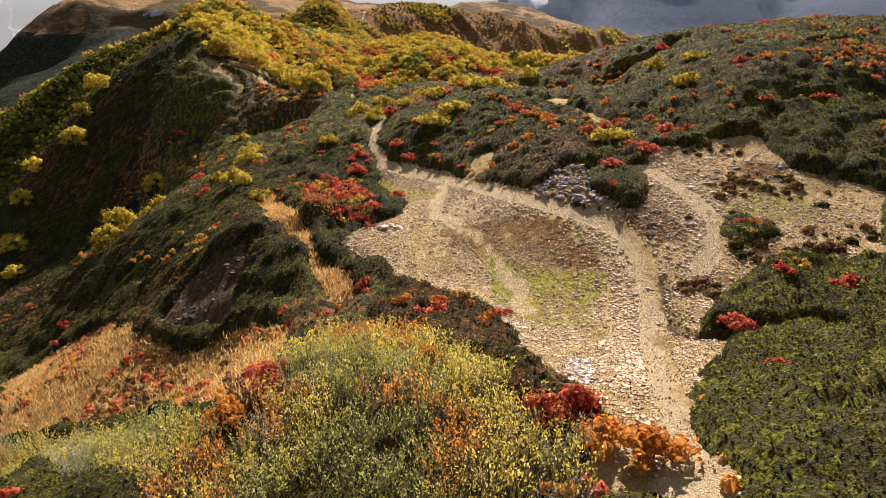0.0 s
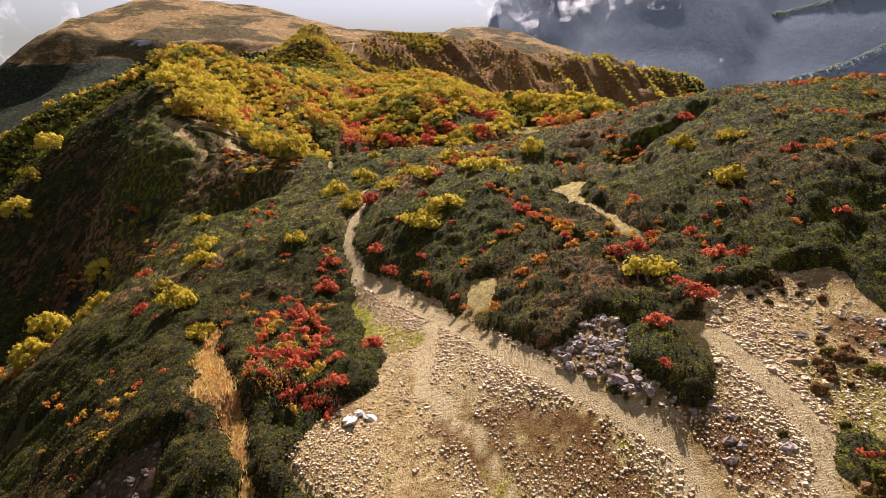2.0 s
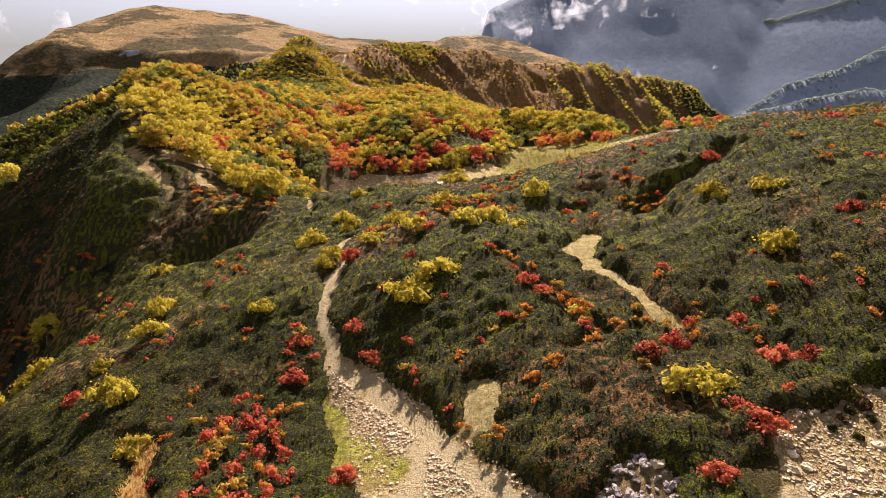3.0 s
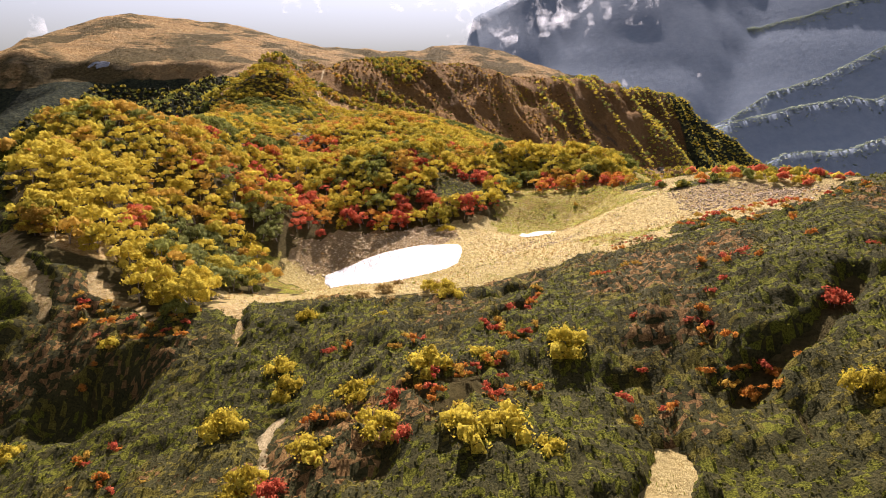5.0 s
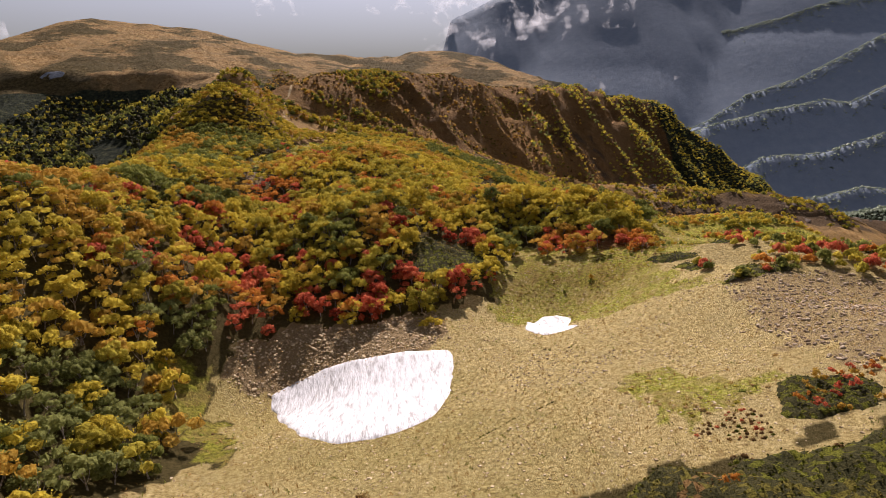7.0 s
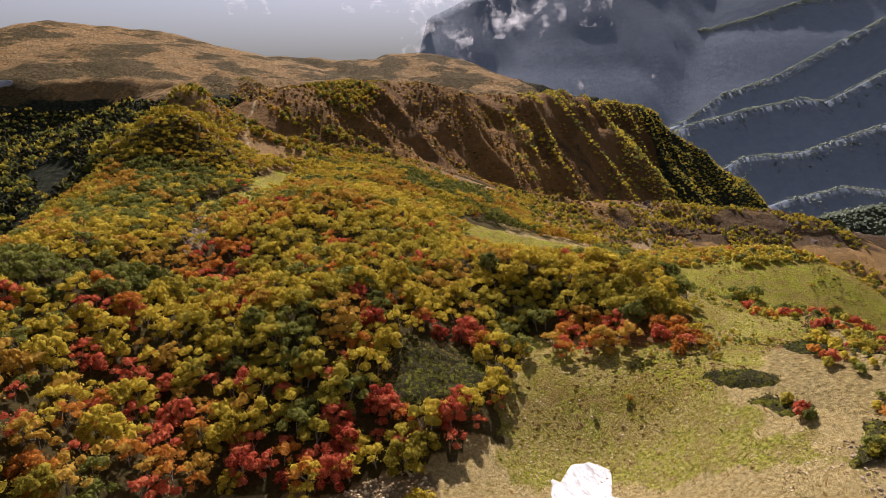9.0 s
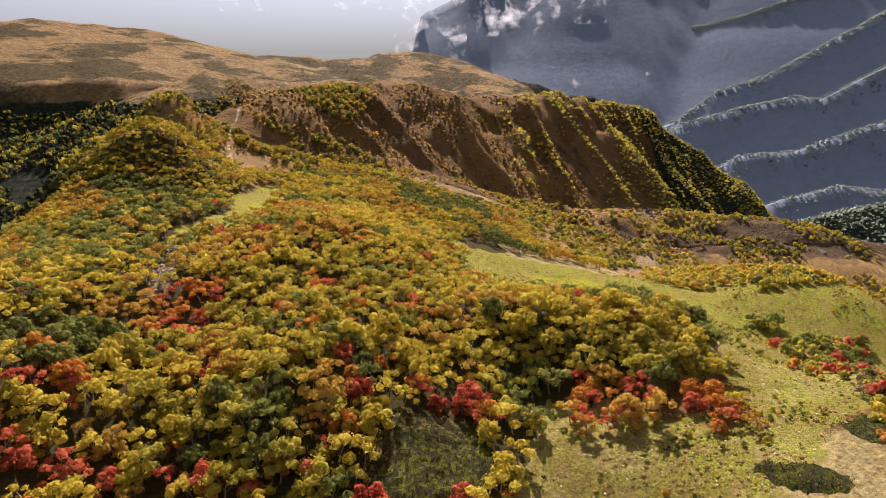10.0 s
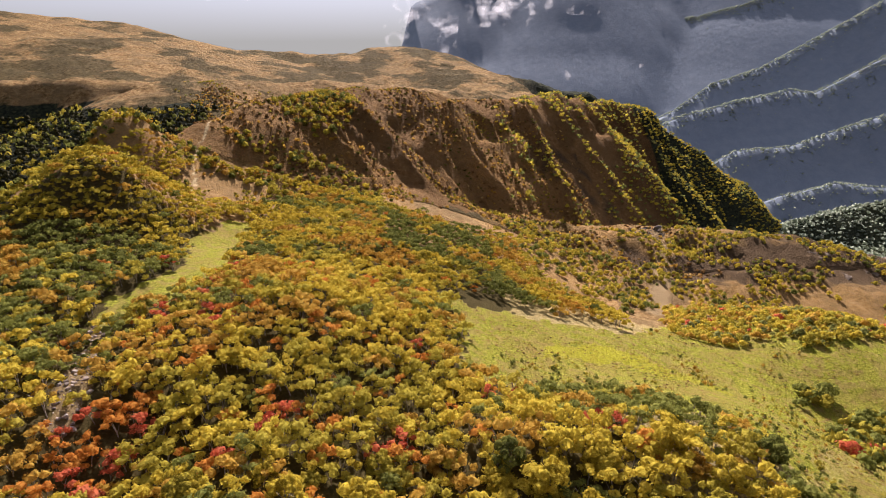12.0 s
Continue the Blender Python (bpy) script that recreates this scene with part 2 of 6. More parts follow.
def ground_height(x, y):
    x, y = np.asarray(x, float), np.asarray(y, float)
    h = ground_base(x, y)
    rough = np.where(inside(x, y, BASIN), 0.35, np.where(inside(x, y, SADDLE), 0.6, 1.0))
    rough = np.where(inside(x, y, PINES) & (rough == 1.0), 1.7, rough)
    rough = np.where(inside(x, y, GOLD_SLOPE) | inside(x, y, BUSH_LEFT), 0.45, rough) * (1 - 0.75 * near_track(x, y, 3.0))
    h = h + rough * (0.9 * (fbm(x, y, 7, 3) - 0.5) + 0.35 * (value_noise(x, y, 1.7) - 0.5))
    h = h - 0.7 * np.exp(-(line_distance(x, y, CREASE) / 1.4) ** 2)
    down = 0.74 * (-15 - x) + 0.67 * (36 - y)            # the gold slope eases off towards its foot
    h = h + 0.34 * (np.sqrt(np.clip(down, 0, 26) ** 2 + 4) - 2) * np.clip((-12 - x) / 8, 0, 1) * np.clip((68 - y) / 16, 0, 1)
    h = h - 0.85 * np.exp(-(line_distance(x, y, DITCH) / 0.42) ** 2) * np.clip((34 - y) / 6, 0.25, 1) - 0.18 * np.exp(-(line_distance(x, y, TRACK) / 0.9) ** 2)
    rim = np.clip((x - 70) / 40, 0, 1) * np.clip((y - 295) / 40, 0, 1)
    h = h + rim * (8 * (fbm(x, y, 34, 4) - 0.5) + 2.5 * (value_noise(x, y, 6) - 0.5) + np.clip((y - 370) / 30, 0, 1) * 9 * (0.4 - np.abs(2 * fbm(x, y, 30, 4) - 1)))
    for line, slope, spacing, depth in CRESTS:
        f = crest_height(x, y, line, slope, spacing, depth)
        d = np.clip(np.abs(h - f) / 6, 0, 1)
        h = np.maximum(h, f) + 1.5 * (1 - d) ** 2
    far = np.clip((np.hypot(x, y - 150) - 260) / 400, 0, 1)
    brink = np.clip((y - 430) / 200, 0.3, 1) * np.clip((1600 - y) / 300, 0.4, 1)
    brink = brink * np.where(y > 800, 0.4, 1 - 0.6 * np.clip((y - 640) / 160, 0, 1) * (x < 60)) * np.where(y > 1400, 1.2, 1)
    return h + far * brink * (20 * (fbm(x + 0.35 * y, y * 0.32, 42, 5) - 0.5) + 6 * np.abs(2 * fbm(x + 50 - 0.4 * y, y * 0.4, 24, 3) - 1)) + far * 2.5 * (value_noise(x, y, 14) - 0.5)


def inside(x, y, poly):
    r = np.zeros(np.shape(x), bool)
    for (ax, ay), (bx, by) in zip(poly, poly[1:] + poly[:1]):
        if ay != by:
            r ^= ((ay > y) != (by > y)) & (x < (bx - ax) * (y - ay) / (by - ay) + ax)
    return r


def line_distance(x, y, line):
    d = np.full(np.shape(x), 1e9)
    for (ax, ay), (bx, by) in zip(line[:-1], line[1:]):
        w = np.clip(((x - ax) * (bx - ax) + (y - ay) * (by - ay)) / ((bx - ax) ** 2 + (by - ay) ** 2), 0, 1)
        d = np.minimum(d, np.hypot(x - ax - w * (bx - ax), y - ay - w * (by - ay)))
    return d


# ---- the plan: what covers the ground where ----
SADDLE = [(-7.9, 42.3), (-4.9, 47.3), (-2.8, 52.2), (-5, 60.7), (-8, 68.7), (-5.6, 68), (-1.5, 62.9), (2, 57), (5.8, 50.4), (8.2, 46.8), (11.2, 43.6), (14.2, 42.2), (16.1, 44.5), (17.6, 49.9), (19.8, 51.5), (24, 53.5), (28.3, 54), (28.7, 47.6), (31.8, 45.2), (32.9, 42.3), (26.4, 32.7), (22.8, 33.2), (17.5, 32.7), (15.5, 30.9), (13.9, 27.9), (14.2, 26.1), (10.2, 19.9), (8.1, 15.1), (7.4, 11.7), (4.6, 12.7), (5.4, 16.6), (4.6, 19.3), (3.4, 23.1), (3.8, 28.3), (2.3, 32.4), (-1.6, 35), (-5, 39)]
SADDLE_GRASS = [(0.7, 45.8), (5.4, 46.1), (9.4, 43.4), (11.2, 39.7), (11.5, 36.2), (8.8, 32.5), (5.5, 29), (4, 32.9), (3.1, 38.8), (0.3, 42.9)]
SADDLE_DARK = [(-0.5, 45.5), (2.4, 46.1), (5.6, 45.5), (8.9, 43.2), (10.8, 39), (11.2, 36.7), (8.8, 37.2), (6.5, 39.6), (3.6, 41.1), (1, 41.8)]
GOLD_SLOPE = [(-45.1, 52), (-42.3, 57.2), (-32.1, 51.8), (-22, 39.8), (-17.1, 36.6), (-13.9, 35.8), (-9, 32), (-7.3, 24.5), (-6.9, 20), (-8.7, 19.1), (-17.7, 29.5), (-27.1, 34.6), (-34.5, 38.1)]
ROCK_FACE = [(-22.2, 41.2), (-21.3, 45.2), (-16.5, 45.8), (-13.9, 38.7), (-15.2, 37.4), (-18.9, 39)]
BUSH_NEAR = [(-7.1, 25), (-5.7, 29.4), (-2.4, 27.2), (1.7, 23.9), (2.6, 20.4), (2, 19.1), (3.2, 17.2), (4.8, 15.4), (4.3, 12.1), (-9.6, 15.1), (-8.8, 17), (-7, 18.9)]
BUSH_LEFT = [(-34.2, 37.5), (-25.3, 32.2), (-15.3, 25.5), (-8.3, 18.2), (-8.5, 14.9), (-30.8, 33.1)]
ORANGE_STRIP = [(-22.5, 64.9), (-17.3, 59.2), (-12.3, 47.8), (-9.4, 42.3), (-6.6, 38.4), (-4, 33.7), (-6.8, 34), (-10.2, 41.5), (-14.5, 47.1), (-18.6, 55.8)]
GRASS_TONGUE = [(-7.8, 64.7), (-5.9, 64.2), (-3.6, 58.9), (-0.8, 55.7), (-0.4, 52.8), (-4.6, 53.4), (-6.4, 58.9)]
RED_BANK = [(-12.7, 49.1), (-12.8, 55.1), (-12, 60.7), (-8.7, 61.8), (-7, 54.6), (-6, 47.9), (-4.5, 45.8), (-10.2, 45.6)]
LUMP_ROCK = [(7.5, 48.7), (9.6, 49.8), (11.6, 51.8), (12.7, 49.3), (12.2, 45.8), (13.5, 42.7), (12.6, 42.5), (10.1, 45.3), (7.9, 47)]
BARE_RIGHT = [(17.4, 49.7), (18.7, 51.7), (22.9, 53.1), (29, 53.6), (20.8, 41.7), (16.8, 42.2), (16.3, 44.9)]
BROWN_PATCH = [(2.3, 60.6), (5.4, 59.6), (5.4, 57.7), (4.2, 54.9), (3, 55.9)]
LANE = [(16, 81.9), (17.6, 81.5), (15.2, 72.9), (16.9, 67.8), (18.1, 63.2), (17.8, 61.2), (16.4, 61.5), (15.6, 65.2), (13.6, 70.6), (11.9, 75.7)]
SCAR_A = [(-49.8, 123.7), (-44.5, 119.6), (-39.5, 112.7), (-34.8, 107.4), (-35.7, 106.2), (-39.8, 111.1), (-43.5, 113.6)]
SCAR_B = [(-47.9, 123.2), (-41.6, 115.9), (-38.4, 112.9), (-35.2, 107.2), (-36.7, 107.2), (-39, 111.4), (-42.8, 112.5)]
SCAR_C = [(-35.7, 114.6), (-33, 115), (-29.1, 111.7), (-24.8, 106), (-29.4, 109.5), (-33.4, 112)]
SCAR_D = [(-43.7, 122.6), (-36.2, 123.4), (-33.4, 120.1), (-36.6, 117.6), (-40.1, 118.4)]
SCAR_E = [(-20.6, 110.8), (-18.2, 114.4), (-15.4, 106.8), (-14.1, 100.7), (-15.4, 101.7), (-16.5, 106.7), (-18.8, 107.9)]
SCREE = [(-22.7, 161.0), (-12.3, 167.5), (-3.4, 165.2), (7.4, 169.5), (10.2, 159.7), (-2.8, 152.9), (-15.6, 154.5), (-21.2, 153.3)]
BASIN_GRASS = [(19.5, 180.0), (28.2, 196.6), (36.2, 190.9), (48.1, 185.9), (43.5, 167.6), (38.6, 167.1), (26.8, 175.5), (17.3, 172.9)]
BASIN_GRASS_B = [(23.8, 132), (29.6, 135.8), (33, 125.8), (37.3, 124.6), (34.5, 122), (26.8, 119.5), (24.1, 123.7)]
SLOPE_GRASS = [(-30, 149.9), (-22.5, 156.6), (-15.2, 131.2), (-19, 134), (-25.2, 144.7)]
STONES_RIGHT = [(48.2, 154.6), (54.1, 148.8), (63.3, 144.1), (42, 120.1), (40.4, 127.4), (43.4, 143.6)]
SNOW_A = [(-16.1, 155.2), (-13.3, 157.7), (-8.1, 158.5), (-1.4, 156.2), (5.0, 156.0), (9.5, 155.9), (9.6, 150.8), (8.2, 142.2), (6.0, 135.9), (1.7, 133.5), (-4.2, 134.0), (-8.6, 137.9), (-14.2, 150.4)]
SNOW_B = [(21.6, 161.7), (23.1, 167.1), (23.9, 165.8), (26.3, 169.5), (29.2, 169.8), (30.4, 166.3), (28.2, 161.2), (29.2, 159.0), (25.7, 157.7), (23.5, 157.1), (22.7, 158.8)]
GULLY_GRASS = [(-24, 336), (-32, 334), (-38, 310), (-33, 287), (-35, 276), (-40, 268), (-41, 258), (-36.5, 254), (-32, 262), (-25.5, 267), (-23, 281), (-22, 308)]
BROWN_BANK = [(9.7, 397.2), (44, 446.8), (73.2, 460.5), (80.6, 397.4), (98.2, 367.3), (86.1, 337.3), (76.4, 359.5), (69.1, 383.2), (39.6, 412.7)]
RIM_ROCK = [(95.5, 354.7), (141.2, 392), (187.5, 411.2), (261.7, 464.7), (280.2, 458.6), (339.3, 467.2), (234.3, 361.9), (198.1, 375.5), (157.9, 377.3), (108.2, 325.8), (92.7, 319.6)]
BASIN = [(-24, 118), (-22, 130), (-15, 132), (-19, 142), (-21.1, 152.3), (-23.0, 161.0), (-11.9, 167.4), (-2.8, 164.1), (4.0, 167.3), (17.6, 172.2), (19.7, 179.4), (27.9, 196.6), (36.0, 192.1), (55, 195), (47.0, 172.0), (49.9, 157.8), (48.2, 152.3), (54, 149), (63, 144), (62, 132), (54, 121), (46, 114), (36, 113), (29, 113.5), (20, 115), (14, 112), (9, 110), (4, 107), (-4, 108), (-8, 110), (-13, 113), (-20, 111)]
PINES = [(-62, 40), (-85, 70), (-95, 100), (-85, 130), (-62, 138), (-52, 130), (-45, 118), (-36, 114), (-31, 113), (-25, 105), (-20, 110), (-13, 112), (-8, 109), (-4, 107), (4, 106), (9, 109), (14, 111), (20, 114), (29, 112.5), (36, 112), (46, 113), (54, 120), (62, 131), (75, 138), (105, 135), (112, 90), (95, 50), (70, 20), (40, 2), (15, 2), (-10, 2), (-45, 15)]
WOODS = [(-50, 128), (-45, 120), (-36, 120), (-31, 116), (-26, 107), (-22, 105), (-22, 120), (-22, 135), (-24.1, 147.3), (-27.0, 152.0), (-24.1, 157.4), (-18.0, 163.8), (-9.9, 164.5), (0.1, 161.1), (13.7, 165.5), (17.6, 169.3), (20.7, 177.3), (24.8, 182.1), (27.9, 196.6), (46.0, 191.1), (55, 195), (60, 206), (63, 214), (58, 230), (48, 238), (32, 237), (24, 240), (27, 256), (26, 284), (40, 290), (55, 285), (75, 282), (80, 300), (70, 320), (66, 345), (66, 370), (41, 358), (21, 362), (5, 375), (-20, 383), (-46, 380), (-65, 361), (-78, 340), (-85, 310), (-95, 290), (-85, 250), (-78, 200), (-70, 170), (-62, 150), (-58, 138)]
PINE_ISLE = [(18.6, 38.6), (19.8, 39.7), (21.4, 38.9), (22.3, 37.2), (21, 36.6), (19.4, 37.2)]
MID_BANK = [(33, 117), (35, 122), (40, 122.5), (48, 121), (48, 117.5), (40, 117)]
WOOD_GAP = [(-52, 352), (-40, 345), (-20, 352), (-10, 368), (-22, 380), (-48, 376)]
MEADOW = [(26, 284), (33, 280), (51, 280), (70, 277), (85, 290), (96, 300), (120, 312), (150, 310), (205, 305), (220, 268), (180, 240), (139, 250), (119, 249), (99, 240), (65, 213), (63, 223), (55, 234), (48, 241), (32, 239), (22, 240), (28, 256)]
MEADOW_LOW = [(33, 191), (52, 185), (57, 200), (63, 214), (80, 225), (110, 262), (150, 262), (160, 230), (120, 205), (85, 195), (60, 178), (47, 172), (45, 166), (47, 148), (30, 162), (16, 165), (21, 180), (27, 189)]
RIM_THICKET = [(91, 286), (98, 308), (120, 340), (168, 360), (225, 345), (185, 300), (147, 279), (124, 276), (115, 286), (105, 282)]
LOW_THICKET_A = [(69, 198), (78, 212), (92, 214), (85, 200), (75, 191)]
RIGHT_SCRUB = [(60.4, 179), (65, 181), (85, 205), (100, 205), (95, 170), (75, 160), (56.7, 164.4), (56, 166.3), (59.4, 170.5), (58.7, 173.8)]
TRACK = [(6.6, 12.3), (8, 17.2), (10.8, 26.5), (12.5, 32.4), (13.4, 36.6), (12.9, 40.2), (10.7, 43.1), (8.1, 46), (4.8, 50), (0.9, 56.6), (-5.4, 66), (-8.3, 69.8)]
TRACK_B = [(16.3, 34.6), (18.1, 36.6), (19, 39.3), (18.6, 42.9), (17.1, 47.4)]
TRACK_C = [(5.5, 33), (3.9, 39.5), (2.1, 44.6), (-0.7, 48.3), (-0.2, 56)]
TRACK_D = [(4.7, 13), (5.7, 15.8)]
TRACK_UP = [(-2.6, 61.5), (-6.5, 67.1), (-8.5, 71), (-8.5, 74.9), (-8.4, 80.9), (-9, 89.3)]
SPUR_TRACK = [(-50.5, 409.5), (-51.3, 388.5), (-50.4, 373), (-47.4, 363.5), (-44.9, 341.9)]
YELLOW_SHRUBS = [(-13, 90.4), (-14.3, 75), (-26.7, 81.1), (-28.1, 72.3), (-18.9, 59.3), (6.9, 81.5), (9.4, 79.6), (4.6, 81.2), (6.5, 90.9), (12.6, 90.4), (-9.9, 96.5), (-27.6, 103.5), (-0.1, 71.1), (-1.2, 70.4), (1.6, 72.4), (11.6, 64.4), (28, 80.2), (31.9, 78.2), (-5.1, 83.3), (-9.8, 80.9), (7.3, 162.9), (-31.7, 93.5), (-25.1, 75.7), (-23.7, 65.7), (15.5, 54.2), (27.2, 66.9), (-42.1, 84.8), (-44.3, 84.9), (-48.5, 95.4), (-41.7, 93.1), (-12.6, 89.1), (-9, 82.6), (-8.8, 92.9), (-2.9, 89.3), (2.5, 90.2), (-8.9, 103.9), (4.6, 106.3), (-0.6, 83.9), (3, 109.1), (4.9, 104.8), (-2.6, 104.7), (-1.5, 102)]
RED_SHRUBS = [(-3.7, 66), (-9.8, 65.8), (-11.6, 60.1), (-13.8, 58.6), (-10.1, 69.6), (-2.8, 72.7), (-5.4, 69.5), (-0.9, 76.7), (16.9, 52.6), (17.5, 51.2), (17, 70.4), (16.1, 59), (21.2, 60.7), (23.3, 56.7), (21.5, 56.5), (21.6, 59.3), (-7.2, 80.6), (9.3, 67.2), (8.2, 68.6), (14.4, 58.2), (14.1, 48.5), (-34.6, 82.2), (-28.4, 68.7), (33.6, 69.4), (34.5, 87.2), (37.2, 89.6), (31.4, 82.4), (0.9, 82.8), (-6.9, 81.3), (25.8, 97.4), (29.3, 97.7), (31.4, 88.7), (0.1, 86.7), (-13.4, 60.6), (-9.8, 50.8), (-7.2, 46.5), (-4.9, 35.2), (-0.3, 31.2), (1.7, 31.7), (15.2, 27.7), (13.7, 21.1), (3.3, 16.7), (4.4, 16.6), (-7.2, 21.2), (22, 29.4), (12.7, 17.8), (-4.5, 54.2), (-42.7, 60.1)]
ORANGE_SHRUBS = [(7.3, 57.7), (8.7, 58.4), (-11, 77), (-11.2, 72.8), (-8.3, 64.9), (-8.6, 59.4), (18.2, 60.9), (25, 83.7), (25.5, 85.1), (23.3, 84.4), (27.1, 84.7), (6.5, 85.3), (-8.2, 19), (-8.9, 62.5), (6, 13.9), (4.7, 14.8), (-0.6, 21.8), (-1.6, 23.4)]
DRY_SHRUBS = [(-0.7, 118.4), (-1.9, 110.6), (-4.1, 108.7), (3.6, 111.4), (-0.8, 106), (-10.9, 123.6)]
WOOD_RED = [(-27.2, 226.8), (-22.6, 225.5), (-29.3, 222), (20.1, 191.5), (16.6, 182), (4.6, 173.8), (-10.5, 171.4), (-8, 172.1), (-23.7, 170.5), (14.5, 173.7), (-33.8, 184.4), (-19.2, 171.2), (11.5, 193.5), (16, 193.5), (34.4, 196.6), (39, 196), (40.8, 191.2), (-1.2, 222.3), (-9.3, 215), (-20.9, 165.2), (-19.7, 166.8), (-4, 170.5), (11.3, 176.7), (-26.6, 184.4), (47.9, 188.6), (-29.3, 184.4), (4.8, 178.2), (-3.4, 222.4)]
GREY_GREEN = [(-27.1, 123.7), (-24.9, 123.3), (-24, 126.5), (-35.3, 138.5), (-32.2, 141.5), (-31.2, 134.4), (-27, 138.3), (-31, 128.9), (-28.9, 157.5), (-26, 157.1), (-26.4, 143.7)]
EDGE_TREES = [(-75, 130.7), (-71.8, 119.8), (-70.7, 113), (-80.1, 114), (-77.5, 106), (-47.2, 93), (-44.8, 78.8), (-44.8, 73.5), (-71.5, 93.3), (-67.4, 85.4), (-71.4, 127.2)]
CREASE = [(22.5, 83.8), (25.3, 85.6), (28.5, 86.6), (31.5, 88.2), (34, 90.5)]
FURROW = [(6.5, 75.2), (8.5, 69.6), (10.6, 65), (12.8, 61.1)]
RED_PATCH = [(-12.4, 48.2), (-13.2, 63.2), (-10.3, 63.8), (-5.4, 49.2), (-5.3, 44.7), (-8, 44.6), (-11.6, 47.1)]
RED_PATCH_B = [(-11.8, 72.6), (-9.4, 70.3), (-7.2, 67), (-10.3, 66.5)]
SADDLE_LANE = [(-8.4, 69.9), (-7.5, 69.7), (-6.4, 68), (-4.6, 65.8), (-2.7, 63.4), (1.4, 58.2), (1.3, 52.3), (-1.8, 53.1), (-3.3, 57.9), (-5.8, 63.5), (-7.9, 68)]
SPUR_LOW = [(-78, 338), (-64, 366), (-35, 374), (0, 374), (28, 374), (40, 350), (0, 350), (-40, 348)]
TRACK_END = [(-9.5, 69), (-8.4, 72), (-6.5, 70), (-7.5, 68)]
STONE_BANK = [(44.8, 149.1), (52.4, 151.1), (61.1, 149.2), (69.2, 141.7), (45.8, 114), (46.1, 123.2), (48.1, 137.7), (43.5, 143.8)]
SCRUB_BANK = [(44.3, 144.7), (46.7, 152.5), (47.5, 157), (48.2, 160.2), (46.1, 166.3), (49.5, 164.4), (54.3, 161.7), (62, 160), (80, 160), (85, 150), (70, 141), (62.5, 143.3), (54.5, 148.9), (47, 143.2)]
PINE_SPOT = [(47.3, 175.7), (49.1, 174.9), (51, 172.6), (51.8, 169.3), (49.9, 167.8), (47.6, 169.7), (46.7, 172.7)]
SCRUB_STRIP = [(32.3, 117.9), (35.6, 122.3), (37.3, 122.7), (39.3, 120.7), (40.1, 118.1), (38, 115.6), (36, 116.2), (33.9, 116.3)]
RED_FLAT = [(25, 98), (26.9, 98.3), (30.3, 98.7), (31.3, 97.2), (29.7, 95.6), (26.2, 96.1)]
RED_FLAT_B = [(29.8, 100.9), (32.6, 101.9), (32.7, 100.9), (30.2, 100.2)]
DITCH = [(13.7, 34.2), (13.6, 32.6), (13.0, 31.4), (12.9, 30), (12.8, 28.6), (13.4, 27.6), (14.7, 27.1), (17.5, 26.5), (19.1, 26.1)]
WHITE_HEAP = [(4.3, 19.1), (6.1, 24.4), (7.2, 24.9), (5.7, 19.6), (4.4, 18.5)]
ORANGE_BANK = [(2.9, 14.3), (4.9, 14.5), (4.5, 12.5), (1.8, 13.2)]
RUST_EDGE = [(9, 17.9), (10.2, 18.2), (9.3, 15.1), (7.4, 12), (7.3, 12.6), (7.9, 14.6)]
PINE_SLOPE = [(-45, 62), (-62, 62), (-85, 70), (-120, 110), (-150, 150), (-155, 190), (-95, 190), (-58, 172), (-55, 140), (-60, 136), (-48, 120)]
SPUR_A = [(-82, 352), (-66, 362), (-62, 380), (-70, 395), (-90, 385)]
SPUR_B = [(-63.9, 368), (-57.8, 390), (-38.9, 380.5), (-38, 373), (-46.5, 374), (-60, 365)]
SPUR_C = [(-40, 379), (-33, 383), (-11.7, 385), (6.8, 393), (17, 386), (17, 370), (6, 361), (-11, 360), (-27, 367)]
SPUR_D = [(-44.5, 406), (-35.8, 403), (-20.4, 390), (-22.9, 385), (-33, 391), (-43, 400)]
SPUR_E = [(-31, 437), (-11.7, 483), (8, 497), (13.4, 483), (-0.7, 415), (-16, 418)]
SPUR_F = [(-20, 403), (-8, 403.6), (2.5, 398), (-3.4, 390), (-18, 397)]
RED_COPSE = [(29.0, 191.1), (37.7, 199.3), (42.1, 196.3), (44.5, 190.0), (41.1, 187.3), (31.9, 187.1)]
COPSE_B = [(44.6, 183.3), (46.1, 189.4), (49.2, 194.4), (51.7, 190.4), (51.0, 182.0)]
PINE_PATCH = [(3.0, 184.4), (8.0, 191.9), (14.6, 191.0), (19.4, 185.1), (16.8, 178.3), (10.0, 176.5), (4.0, 176.8)]
BANK_THICKET = [(86, 222), (104, 238), (128, 243), (136, 254), (125, 256), (112, 253), (92, 233)]
BANK_COPSE = [(103.4, 256.8), (109.1, 263.6), (117.1, 261.2), (112.8, 256.8)]
GULLY_STONES = [(-39.5, 257), (-37.5, 240), (-35, 230), (-34, 224), (-30.5, 226), (-31.5, 236), (-35.5, 253)]
LIME_STREAK = [(46, 266), (65, 270), (72, 263), (85, 252), (78, 250), (61, 257), (49, 259), (40, 255)]
SPUR_BANDS = [SPUR_A, SPUR_B, SPUR_C, SPUR_D, SPUR_E, SPUR_F]


def wobbled(x, y, amount=1.0):
    return x + amount * (fbm(x, y, 3, 2) - 0.5) * 2, y + amount * (fbm(x + 77, y, 3, 2) - 0.5) * 2


def any_inside(x, y, polys):
    r = np.zeros(np.shape(x), bool)
    for p in polys:
        r |= inside(x, y, p)
    return r


